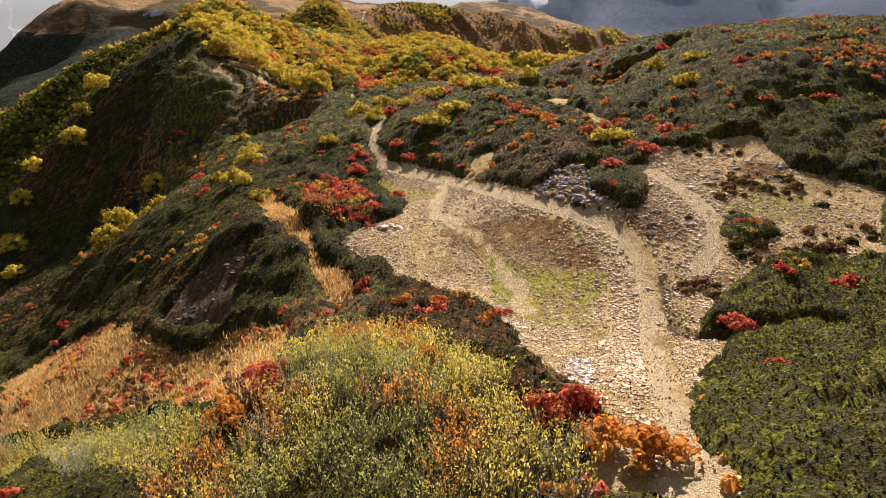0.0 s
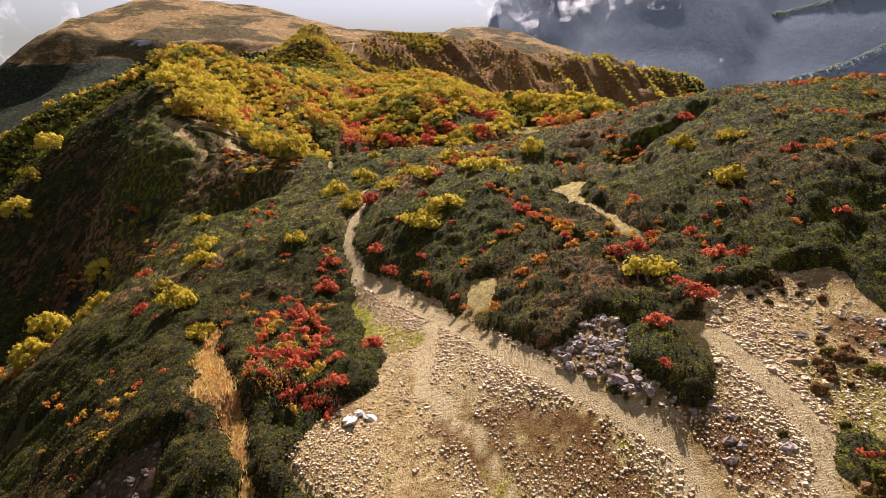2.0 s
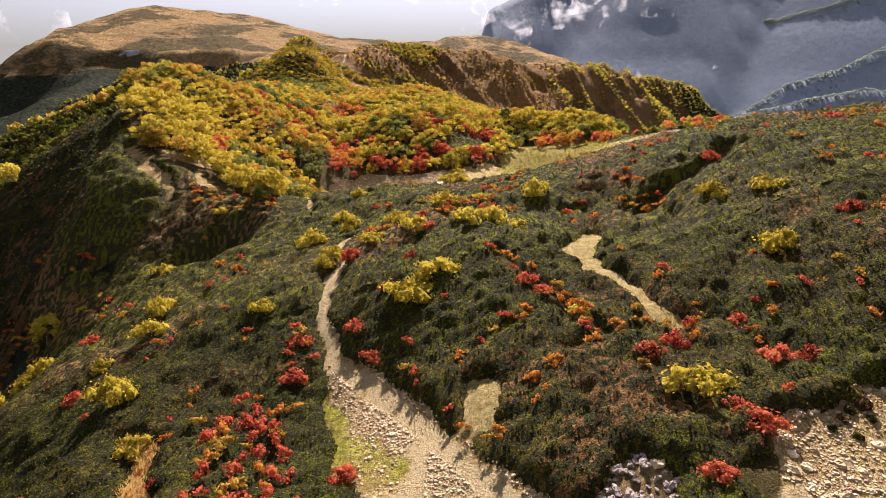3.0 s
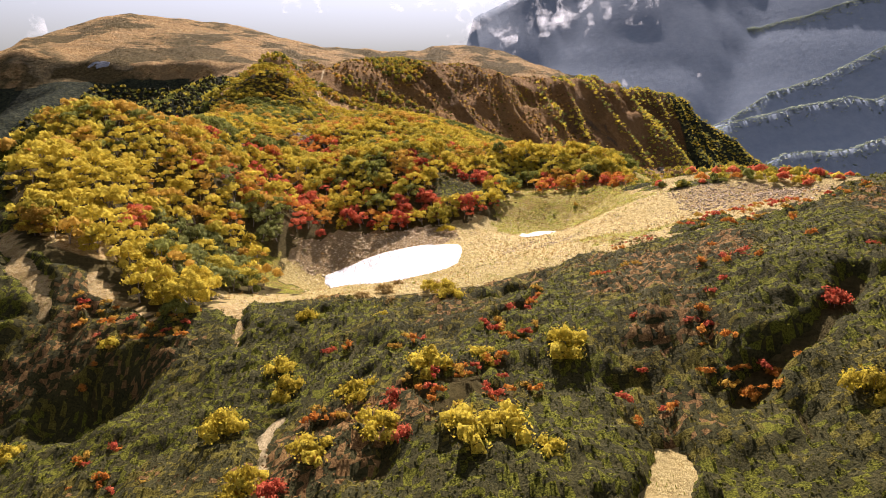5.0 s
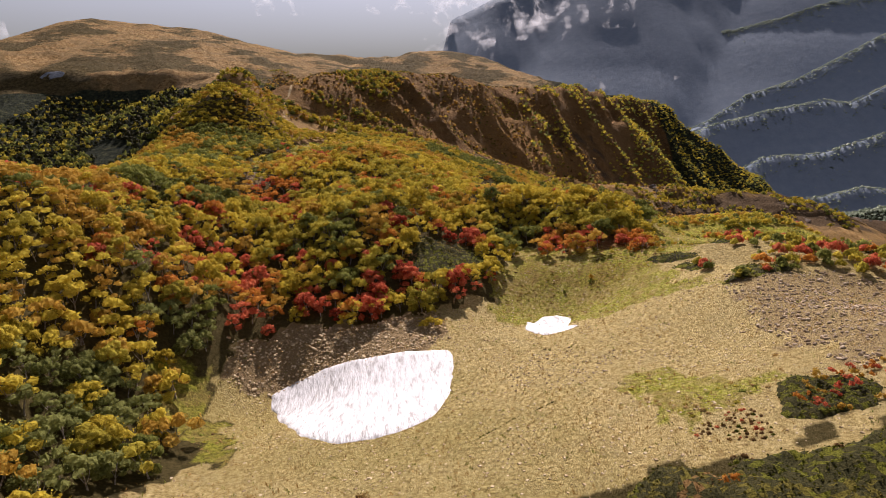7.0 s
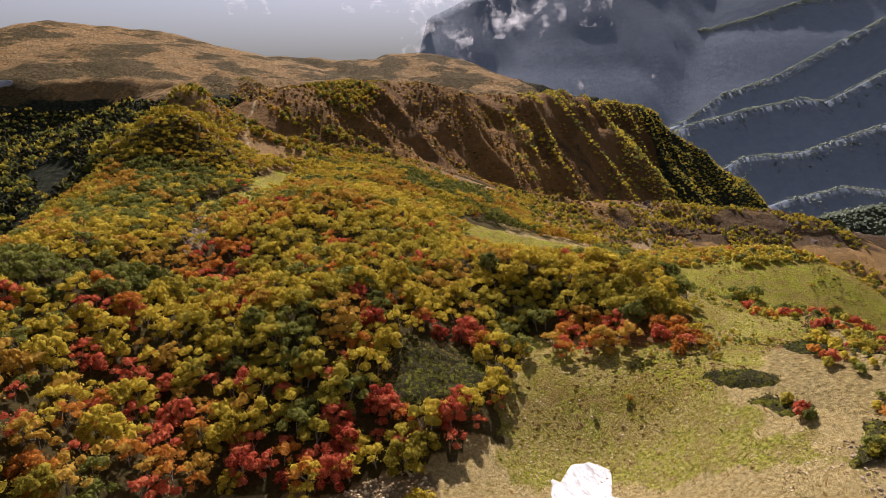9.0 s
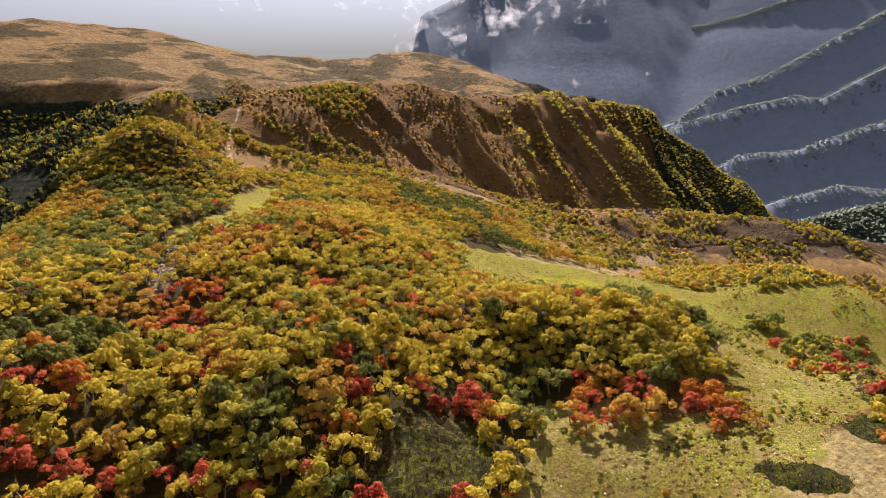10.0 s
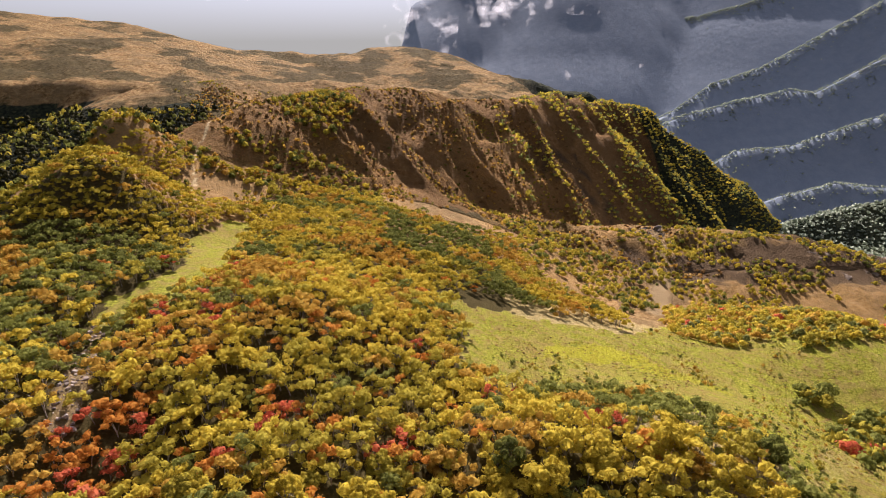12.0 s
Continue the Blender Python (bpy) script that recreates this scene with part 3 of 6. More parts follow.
SADDLE_GREEN = [(19.9, 43.9), (24.3, 45.1), (27.1, 43.3), (26.6, 39.2), (22, 38.4), (19.8, 39.9)]
SADDLE_HEATH = [(16.5, 35.9), (19.4, 36.2), (21.9, 33.8), (18.4, 32), (14.9, 28.9), (14.4, 30.4), (15.6, 33)]
SADDLE_LEDGE = [(12.7, 44), (15.6, 42.6), (18.1, 39.1), (18.1, 37.8), (15.6, 37.8), (13.6, 40.6)]
RIGHT_LEDGE = [(25.7, 49.4), (29.1, 48), (27.6, 45.3), (24.3, 45.1), (21, 47)]
SADDLE_BUSH = [(18.9, 39.9), (20.8, 40.1), (21.9, 37.6), (20.6, 36.5), (18.9, 37.5)]
RUBBLE = [(-8.2, 69.5), (-2, 62.8), (1, 57.7), (4.1, 51.2), (7, 46.6), (9.7, 44.4), (12.2, 42.5), (13.1, 38.9), (13, 35.4), (12.5, 31), (11, 27), (9.5, 20), (7.5, 20), (8.5, 27), (10, 33), (11.2, 36.8), (9.8, 41.9), (5.6, 46.1), (2.4, 46.7), (-0.5, 45.5), (-1.2, 48.8), (-0.6, 53.8), (-4.3, 63)]
RUBBLE_SIDE = [(16.9, 47.9), (19.7, 48.4), (19.7, 41.3), (19.1, 38.3), (18.4, 36), (16.5, 34), (14.8, 30), (13.9, 30), (15.2, 34.5), (17.4, 38.6), (16.2, 43.2)]
HEATH_BASIN = [(27.2, 118), (28.8, 120.3), (31.2, 120.3), (30.5, 117.6), (30.4, 115.2), (28.9, 115.2), (27.4, 116.7)]
HEATH_SPECKS = [(25.9, 118.3), (26.6, 118.8), (25.9, 113.6), (31.8, 111.8), (21.5, 121.5), (36.4, 113.4), (8.0, 118.0), (1.5, 116.0)]
BASIN_RUT = [(9, 127.1), (13.3, 129.7), (18.3, 131.8)]
DARK_PEBBLES = [(14.2, 143.5), (21.8, 151.6), (28.2, 143.6), (27.8, 135.4), (21, 135), (15.7, 136.8)]
LOW_HEATH = [(24, 183), (33, 194), (45, 195), (61, 203), (82, 222), (100, 225), (72, 185), (55, 170), (36, 172)]
OPEN_NEAR = [SADDLE, SADDLE_LANE, GOLD_SLOPE, ROCK_FACE, BUSH_NEAR, BUSH_LEFT, ORANGE_STRIP, GRASS_TONGUE, LUMP_ROCK, BARE_RIGHT, BROWN_PATCH, LANE, SCAR_A, SCAR_B, SCAR_C, SCAR_D, SCAR_E]
BARE = [SADDLE, SADDLE_LANE, LUMP_ROCK, BARE_RIGHT, SCAR_A, SCAR_B, SCAR_C, SCAR_D, SCAR_E]


def near_track(x, y, width):
    d = np.minimum.reduce([line_distance(x, y, l) for l in (TRACK, TRACK_B, TRACK_C, TRACK_D, TRACK_UP)])
    return np.exp(-(d / width) ** 2)


def is_pine(x, y):
    px, py = wobbled(x, y)
    return (any_inside(px, py, [PINE_ISLE, SADDLE_BUSH, PINE_PATCH, SCRUB_STRIP, PINE_SPOT]) | any_inside(px, py, [SCRUB_BANK, RIGHT_SCRUB]) & (fbm(x + 15, y, 7, 3) > 0.52) & ~inside(px, py, STONE_BANK) | inside(px, py, PINES) & ~any_inside(px, py, OPEN_NEAR)) & (near_track(px, py, 0.7) < 0.4)


def is_wood(x, y):
    px, py = wobbled(x, y, 2.0)
    return any_inside(px, py, [RED_COPSE, COPSE_B]) | inside(px, py, WOODS) & ~any_inside(px, py, [GULLY_GRASS, GULLY_STONES, PINE_PATCH, MEADOW, BASIN, BROWN_BANK, MEADOW_LOW, WOOD_GAP])


# ---- materials ----
def material(name):
    m = bpy.data.materials.new(name)
    m.use_nodes = True
    m.node_tree.nodes.clear()
    return m, nodes_of(m.node_tree)


def finish(add, colour, rough=0.85, height=None, strength=0.4, distance=0.1, through_light=None, amount=0.0, shine=0.2, gaps=None):
    links = {"Base Color": colour, "Roughness": rough, "Specular IOR Level": shine}
    if height is not None:
        links["Normal"] = add("ShaderNodeBump", {"Strength": strength, "Distance": distance, "Height": height}).outputs[0]
    out = add("ShaderNodeBsdfPrincipled", links).outputs[0]
    if amount:
        back = add("ShaderNodeBsdfTranslucent", {"Color": through_light}).outputs[0]
        out = add("ShaderNodeMixShader", {0: amount, 1: out, 2: back}).outputs[0]
    if gaps:
        leafy = add("ShaderNodeMath", {0: gaps[0], 1: gaps[1]}, operation="GREATER_THAN").outputs[0]
        out = add("ShaderNodeMixShader", {0: leafy, 1: add("ShaderNodeBsdfTransparent").outputs[0], 2: out}).outputs[0]
    add("ShaderNodeOutputMaterial", {"Surface": out})


def leaf_material(name, dark, mid, bright, glow=0.45, gaps=0.0, grain=5.5):
    """Foliage: tone by plant, by leaf and by place, with shade painted between leaves."""
    m, add = material(name)
    isl = add("ShaderNodeNewGeometry").outputs["Random Per Island"]
    plant = add("ShaderNodeObjectInfo").outputs["Random"]
    pos = add("ShaderNodeNewGeometry").outputs["Position"]
    n = add("ShaderNodeTexNoise", {"Vector": pos, "Scale": 0.45, "Detail": 3.0})
    a = add("ShaderNodeMath", {0: isl, 1: 0.34}, operation="MULTIPLY")
    b = add("ShaderNodeMath", {0: plant, 1: 0.25}, operation="MULTIPLY")
    c = add("ShaderNodeMath", {0: n.outputs[0], 1: 0.62}, operation="MULTIPLY")
    s = add("ShaderNodeMath", {0: a.outputs[0], 1: b.outputs[0]}, operation="ADD")
    s = add("ShaderNodeMath", {0: s.outputs[0], 1: c.outputs[0]}, operation="ADD")
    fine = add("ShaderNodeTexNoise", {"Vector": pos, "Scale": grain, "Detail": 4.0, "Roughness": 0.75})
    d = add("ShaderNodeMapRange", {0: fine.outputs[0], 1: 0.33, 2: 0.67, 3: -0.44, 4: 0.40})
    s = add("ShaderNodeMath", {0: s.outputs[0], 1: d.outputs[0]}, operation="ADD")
    # half the dark tone: shade painted into the fine noise's hollows
    gap_shade = tuple(0.5 * k for k in dark)
    col = ramp(add, s.outputs[0], [(0.05, gap_shade), (0.28, dark), (0.55, mid), (0.9, bright)])
    finish(add, col, 0.9, fine.outputs[0], 1.0, 0.3, through_light=col, amount=glow, shine=0.05, gaps=(fine.outputs[0], gaps) if gaps else None)
    return m


def stone_material(name, a, b, c):
    m, add = material(name)
    pos = add("ShaderNodeNewGeometry").outputs["Position"]
    isl = add("ShaderNodeNewGeometry").outputs["Random Per Island"]
    n = add("ShaderNodeTexNoise", {"Vector": pos, "Scale": 6.0, "Detail": 6.0, "Roughness": 0.7})
    s = add("ShaderNodeMath", {0: isl, 1: 0.6}, operation="MULTIPLY")
    s = add("ShaderNodeMath", {0: n.outputs[0], 1: s.outputs[0]}, operation="ADD")
    col = ramp(add, s.outputs[0], [(0.3, a), (0.75, b), (1.1, c)])
    finish(add, col, 0.9, n.outputs[0], 0.6, 0.05)
    return m


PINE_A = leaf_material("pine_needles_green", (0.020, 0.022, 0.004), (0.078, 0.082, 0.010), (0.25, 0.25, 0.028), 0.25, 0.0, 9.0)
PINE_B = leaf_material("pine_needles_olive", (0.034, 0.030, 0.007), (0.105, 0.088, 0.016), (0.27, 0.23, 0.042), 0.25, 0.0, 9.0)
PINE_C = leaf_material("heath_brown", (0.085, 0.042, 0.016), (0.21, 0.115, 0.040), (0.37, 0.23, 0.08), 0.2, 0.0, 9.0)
# near-black pine tone, painted in place of shade
PINE_SHADE = leaf_material("pine_painted_shade", (0.016, 0.017, 0.006), (0.038, 0.037, 0.012), (0.075, 0.066, 0.022), 0.05)
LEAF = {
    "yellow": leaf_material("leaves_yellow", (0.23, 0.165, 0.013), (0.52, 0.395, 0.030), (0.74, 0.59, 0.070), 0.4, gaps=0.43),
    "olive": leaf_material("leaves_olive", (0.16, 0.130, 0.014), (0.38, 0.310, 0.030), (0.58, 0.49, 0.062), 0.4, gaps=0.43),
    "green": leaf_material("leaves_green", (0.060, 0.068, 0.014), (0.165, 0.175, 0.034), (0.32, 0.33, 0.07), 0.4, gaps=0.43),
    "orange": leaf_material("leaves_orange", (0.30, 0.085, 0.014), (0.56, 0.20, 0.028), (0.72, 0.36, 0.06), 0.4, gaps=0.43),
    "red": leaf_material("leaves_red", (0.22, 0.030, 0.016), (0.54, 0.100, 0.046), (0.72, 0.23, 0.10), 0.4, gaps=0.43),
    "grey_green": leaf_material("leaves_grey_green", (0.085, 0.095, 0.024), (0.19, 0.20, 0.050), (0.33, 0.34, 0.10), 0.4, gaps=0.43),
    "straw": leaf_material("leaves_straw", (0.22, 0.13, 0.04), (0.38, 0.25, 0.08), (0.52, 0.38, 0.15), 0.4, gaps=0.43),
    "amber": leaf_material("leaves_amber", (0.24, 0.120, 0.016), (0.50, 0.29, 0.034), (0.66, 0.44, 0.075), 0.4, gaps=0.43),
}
# leaf colours lifted towards grey to paint haze over the far trees
FAR_LEAF = leaf_material("hazed_far_leaves", (0.17, 0.20, 0.165), (0.26, 0.30, 0.23), (0.36, 0.40, 0.29), 0.9, gaps=0.3)
NEAR_LEAF = {
    "yellow": leaf_material("thicket_yellow", (0.34, 0.25, 0.03), (0.62, 0.50, 0.07), (0.82, 0.70, 0.14)),
    "olive": leaf_material("thicket_olive", (0.24, 0.205, 0.03), (0.50, 0.43, 0.06), (0.72, 0.62, 0.12)),
    "green": leaf_material("thicket_green", (0.12, 0.13, 0.03), (0.28, 0.29, 0.06), (0.48, 0.48, 0.12)),
    "orange": leaf_material("thicket_orange", (0.34, 0.12, 0.02), (0.62, 0.26, 0.04), (0.76, 0.42, 0.08)),
    "red": leaf_material("thicket_red", (0.20, 0.04, 0.02), (0.45, 0.10, 0.05), (0.60, 0.22, 0.10)),
    "grey_green": leaf_material("thicket_grey_green", (0.12, 0.14, 0.07), (0.25, 0.29, 0.15), (0.42, 0.47, 0.26)),
    "amber": leaf_material("thicket_amber", (0.24, 0.12, 0.02), (0.48, 0.28, 0.04), (0.66, 0.45, 0.09)),
}
GRASS_GOLD = leaf_material("grass_gold", (0.26, 0.13, 0.032), (0.50, 0.31, 0.085), (0.70, 0.50, 0.18), 0.4)
GRASS_GREEN = leaf_material("grass_green", (0.14, 0.15, 0.02), (0.28, 0.30, 0.045), (0.42, 0.42, 0.08), 0.25)
STONE = stone_material("weathered_stone", (0.21, 0.145, 0.075), (0.42, 0.315, 0.175), (0.62, 0.50, 0.31))
SCREE_STONE = stone_material("scree_stone", (0.13, 0.092, 0.052), (0.31, 0.23, 0.14), (0.50, 0.40, 0.27))

PALE_WHITE = stone_material("pale_heap_stone", (0.24, 0.21, 0.18), (0.44, 0.40, 0.35), (0.62, 0.58, 0.52))
PALE_STONE = stone_material("pale_outcrop_stone", (0.07, 0.055, 0.045), (0.20, 0.16, 0.135), (0.40, 0.34, 0.29))
DARK_ROCK = stone_material("dark_rock", (0.04, 0.033, 0.026), (0.10, 0.08, 0.06), (0.22, 0.17, 0.125))

BARK, add = material("bark")
pos = add("ShaderNodeNewGeometry").outputs["Position"]
n = add("ShaderNodeTexNoise", {"Vector": pos, "Scale": 7.0, "Detail": 5.0})
finish(add, ramp(add, n.outputs[0], [(0.3, (0.10, 0.08, 0.06)), (0.7, (0.42, 0.37, 0.30))]), 0.9, n.outputs[0], 0.5, 0.03)

GREY_SNOW, add = material("dirty_grey_snow")
pos = add("ShaderNodeNewGeometry").outputs["Position"]
n = add("ShaderNodeTexNoise", {"Vector": pos, "Scale": 0.25, "Detail": 7.0, "Roughness": 0.65})
finish(add, ramp(add, n.outputs[0], [(0.35, (0.13, 0.14, 0.15)), (0.65, (0.30, 0.32, 0.34))]), 0.8, n.outputs[0], 0.6, 0.3)

SNOW, add = material("old_snow")
pos = add("ShaderNodeNewGeometry").outputs["Position"]
stretch = add("ShaderNodeMapping", {"Vector": pos, "Scale": (1.0, 0.22, 1.0), "Rotation": (0, 0, 0.35)})
n = add("ShaderNodeTexNoise", {"Vector": stretch.outputs[0], "Scale": 1.7, "Detail": 7.0, "Roughness": 0.65})
grit = add("ShaderNodeTexNoise", {"Vector": pos, "Scale": 9.0, "Detail": 5.0})
col = ramp(add, n.outputs[0], [(0.36, (0.34, 0.33, 0.31)), (0.46, (0.52, 0.52, 0.51)), (0.60, (0.64, 0.64, 0.635))])
col = mixed(add, ramp(add, grit.outputs[0], [(0.66, (0, 0, 0)), (0.74, (0.5, 0.5, 0.5))]), col, (0.30, 0.26, 0.21))
finish(add, col, 0.7, n.outputs[0], 0.8, 0.3)

GROUND, add = material("mountain_ground")
pos = add("ShaderNodeNewGeometry").outputs["Position"]


def mask(name, soft=0.35):
    """A cover's share of the ground, frayed by noise."""
    a = add("ShaderNodeAttribute", {}, attribute_name=name).outputs["Fac"]
    n = add("ShaderNodeTexNoise", {"Vector": pos, "Scale": 1.6, "Detail": 6.0, "Roughness": 0.7})
    s = add("ShaderNodeMath", {0: n.outputs[0], 1: 0.5}, operation="SUBTRACT")
    s = add("ShaderNodeMath", {0: s.outputs[0], 1: 0.9}, operation="MULTIPLY")
    s = add("ShaderNodeMath", {0: s.outputs[0], 1: a}, operation="ADD")
    return add("ShaderNodeMapRange", {0: s.outputs[0], 1: 0.5 - soft / 2, 2: 0.5 + soft / 2}).outputs[0]


def noise_of(scale, detail=5.0, rough=0.6):
    return add("ShaderNodeTexNoise", {"Vector": pos, "Scale": scale, "Detail": detail, "Roughness": rough}).outputs[0]


n_big, n_mid, n_small, n_grit = noise_of(0.06), noise_of(0.35, 6), noise_of(2.2, 6, 0.7), noise_of(11.0, 4, 0.7)
n_trees = noise_of(0.035, 7, 0.72)
n_patch = noise_of(0.013, 9, 0.62)
litter = ramp(add, n_small, [(0.3, (0.055, 0.045, 0.016)), (0.7, (0.14, 0.11, 0.04))])
brown = ramp(add, n_mid, [(0.3, (0.17, 0.095, 0.040)), (0.5, (0.40, 0.245, 0.095)), (0.68, (0.58, 0.41, 0.18))])
brown = mixed(add, ramp(add, n_big, [(0.42, (0, 0, 0)), (0.58, (0.75, 0.75, 0.75))]), brown, (0.27, 0.185, 0.085))
brown = mixed(add, ramp(add, n_small, [(0.52, (0, 0, 0)), (0.62, (0.6, 0.6, 0.6))]), brown, (0.14, 0.115, 0.045))
forest = ramp(add, n_mid, [(0.35, (0.018, 0.023, 0.017)), (0.55, (0.045, 0.052, 0.029)), (0.72, (0.098, 0.092, 0.042))])
dry = ramp(add, n_small, [(0.30, (0.24, 0.16, 0.055)), (0.5, (0.56, 0.43, 0.165)), (0.70, (0.78, 0.65, 0.32))])
dry = mixed(add, ramp(add, n_mid, [(0.45, (0, 0, 0)), (0.7, (0.55, 0.55, 0.55))]), dry, ramp(add, n_grit, [(0.35, (0.34, 0.25, 0.09)), (0.65, (0.66, 0.56, 0.28))]))
dry = mixed(add, ramp(add, n_patch, [(0.50, (0, 0, 0)), (0.58, (0.5, 0.5, 0.5))]), dry, ramp(add, n_small, [(0.3, (0.24, 0.18, 0.05)), (0.7, (0.50, 0.42, 0.13))]))
bare = ramp(add, n_small, [(0.30, (0.25, 0.145, 0.045)), (0.46, (0.50, 0.345, 0.125)), (0.64, (0.72, 0.56, 0.26))])
bare = mixed(add, ramp(add, n_grit, [(0.36, (0.7, 0.7, 0.7)), (0.43, (0, 0, 0))]), bare, (0.16, 0.10, 0.05))
bare = mixed(add, ramp(add, n_grit, [(0.52, (0, 0, 0)), (0.6, (0.6, 0.6, 0.6))]), bare, (0.66, 0.56, 0.37))
bare = mixed(add, ramp(add, n_mid, [(0.50, (0, 0, 0)), (0.58, (0.75, 0.75, 0.75))]), bare, ramp(add, n_grit, [(0.35, (0.19, 0.11, 0.04)), (0.65, (0.46, 0.33, 0.12))]))
n_rill = add("ShaderNodeTexNoise", {"Vector": add("ShaderNodeMapping", {"Vector": pos, "Scale": (1.0, 0.3, 1.0), "Rotation": (0, 0, 0.35)}).outputs[0], "Scale": 1.3, "Detail": 6.0, "Roughness": 0.7}).outputs[0]
bare = mixed(add, ramp(add, n_rill, [(0.56, (0, 0, 0)), (0.64, (0.55, 0.55, 0.55))]), bare, (0.42, 0.36, 0.10))
track = ramp(add, n_grit, [(0.3, (0.46, 0.335, 0.155)), (0.7, (0.77, 0.64, 0.37))])
green = ramp(add, n_small, [(0.32, (0.11, 0.12, 0.016)), (0.5, (0.34, 0.35, 0.034)), (0.68, (0.60, 0.57, 0.08))])
green = mixed(add, ramp(add, n_mid, [(0.46, (0, 0, 0)), (0.60, (0.6, 0.6, 0.6))]), green, (0.40, 0.28, 0.10))
green = mixed(add, ramp(add, n_big, [(0.50, (0, 0, 0)), (0.64, (0.5, 0.5, 0.5))]), green, ramp(add, n_small, [(0.3, (0.20, 0.13, 0.035)), (0.7, (0.48, 0.36, 0.11))]))
green = mixed(add, ramp(add, n_grit, [(0.56, (0, 0, 0)), (0.66, (0.7, 0.7, 0.7))]), green, (0.055, 0.06, 0.015))
gold = ramp(add, n_small, [(0.28, (0.22, 0.095, 0.035)), (0.5, (0.46, 0.27, 0.075)), (0.72, (0.64, 0.46, 0.17))])
gold = mixed(add, ramp(add, n_mid, [(0.50, (0, 0, 0)), (0.62, (0.75, 0.75, 0.75))]), gold, (0.36, 0.15, 0.06))
rock = ramp(add, n_small, [(0.3, (0.040, 0.029, 0.018)), (0.55, (0.14, 0.095, 0.052)), (0.75, (0.34, 0.24, 0.135))])
lime = ramp(add, n_small, [(0.3, (0.22, 0.22, 0.02)), (0.6, (0.50, 0.47, 0.03)), (0.8, (0.62, 0.58, 0.05))])
scree = ramp(add, n_grit, [(0.32, (0.17, 0.115, 0.055)), (0.68, (0.50, 0.37, 0.19))])
heather = ramp(add, n_small, [(0.3, (0.13, 0.065, 0.025)), (0.7, (0.34, 0.19, 0.07))])
# blue-grey of the far slopes: air haze put into their base colour
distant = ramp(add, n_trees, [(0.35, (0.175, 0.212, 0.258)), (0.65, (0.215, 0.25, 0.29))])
patches = add("ShaderNodeMath", {0: ramp(add, n_patch, [(0.48, (0, 0, 0)), (0.54, (0.82, 0.82, 0.82))]), 1: add("ShaderNodeAttribute", {}, attribute_name="forest_b").outputs["Fac"]}, operation="MULTIPLY").outputs[0]
brown = mixed(add, patches, brown, ramp(add, n_mid, [(0.35, (0.035, 0.033, 0.014)), (0.65, (0.10, 0.085, 0.034))]))
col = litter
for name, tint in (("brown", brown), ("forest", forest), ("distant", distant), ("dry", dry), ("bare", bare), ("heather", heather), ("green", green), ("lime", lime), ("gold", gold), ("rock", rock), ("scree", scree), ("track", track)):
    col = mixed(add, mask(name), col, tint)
relief = add("ShaderNodeMath", {0: n_small, 1: n_grit}, operation="ADD").outputs[0]
tree_share = add("ShaderNodeAttribute", {}, attribute_name="distant").outputs["Fac"]
tops = add("ShaderNodeMath", {0: n_trees, 1: tree_share}, operation="MULTIPLY").outputs[0]
tops = add("ShaderNodeMath", {0: tops, 1: 5.0}, operation="MULTIPLY").outputs[0]
relief = add("ShaderNodeMath", {0: relief, 1: tops}, operation="ADD").outputs[0]
crags = add("ShaderNodeMath", {0: noise_of(0.11, 8, 0.72), 1: add("ShaderNodeAttribute", {}, attribute_name="forest_b").outputs["Fac"]}, operation="MULTIPLY").outputs[0]
crags = add("ShaderNodeMath", {0: crags, 1: 16.0}, operation="MULTIPLY").outputs[0]
relief = add("ShaderNodeMath", {0: relief, 1: crags}, operation="ADD").outputs[0]
finish(add, col, 0.95, relief, 1.0, 0.6, shine=0.02)


# ---- mesh helpers ----
def grid_mesh(name, verts, quads, slots, index=None, smooth=True):
    """A mesh from arrays of points and four-cornered faces."""
    me = bpy.data.meshes.new(name)
    me.vertices.add(len(verts))
    me.vertices.foreach_set("co", np.ascontiguousarray(verts, np.float32).ravel())
    me.loops.add(len(quads) * 4)
    me.loops.foreach_set("vertex_index", np.ascontiguousarray(quads, np.int32).ravel())
    me.polygons.add(len(quads))
    me.polygons.foreach_set("loop_start", np.arange(len(quads), dtype=np.int32) * 4)
    for s in slots:
        me.materials.append(s)
    if index is not None:
        me.polygons.foreach_set("material_index", np.ascontiguousarray(index, np.int32))
    me.polygons.foreach_set("use_smooth", np.full(len(quads), smooth))
    me.update(calc_edges=True)
    return me


def thing(name, label, category, where=(0, 0, 0), group="", kind=""):
    return tagged(new(name, None), label, category, group, kind)


def part(name, mesh, parent, label=""):
    ob = new(name, mesh)
    ob.parent = parent
    return tagged(ob, label)


def tube(points, radii, sides=5):
    """A tapered limb along points."""
    vs, qs = [], []
    for p, r in zip(points, radii):
        vs += [(p[0] + r * math.cos(2 * math.pi * k / sides), p[1] + r * math.sin(2 * math.pi * k / sides), p[2]) for k in range(sides)]
    for i in range(len(points) - 1):
        qs += [(i * sides + k, i * sides + (k + 1) % sides, (i + 1) * sides + (k + 1) % sides, (i + 1) * sides + k) for k in range(sides)]
    return np.array(vs, float), np.array(qs, int)


def joined(pieces):
    vs, qs, at = [], [], 0
    for v, q in pieces:
        vs.append(v), qs.append(q + at)
        at += len(v)
    return np.concatenate(vs), np.concatenate(qs)


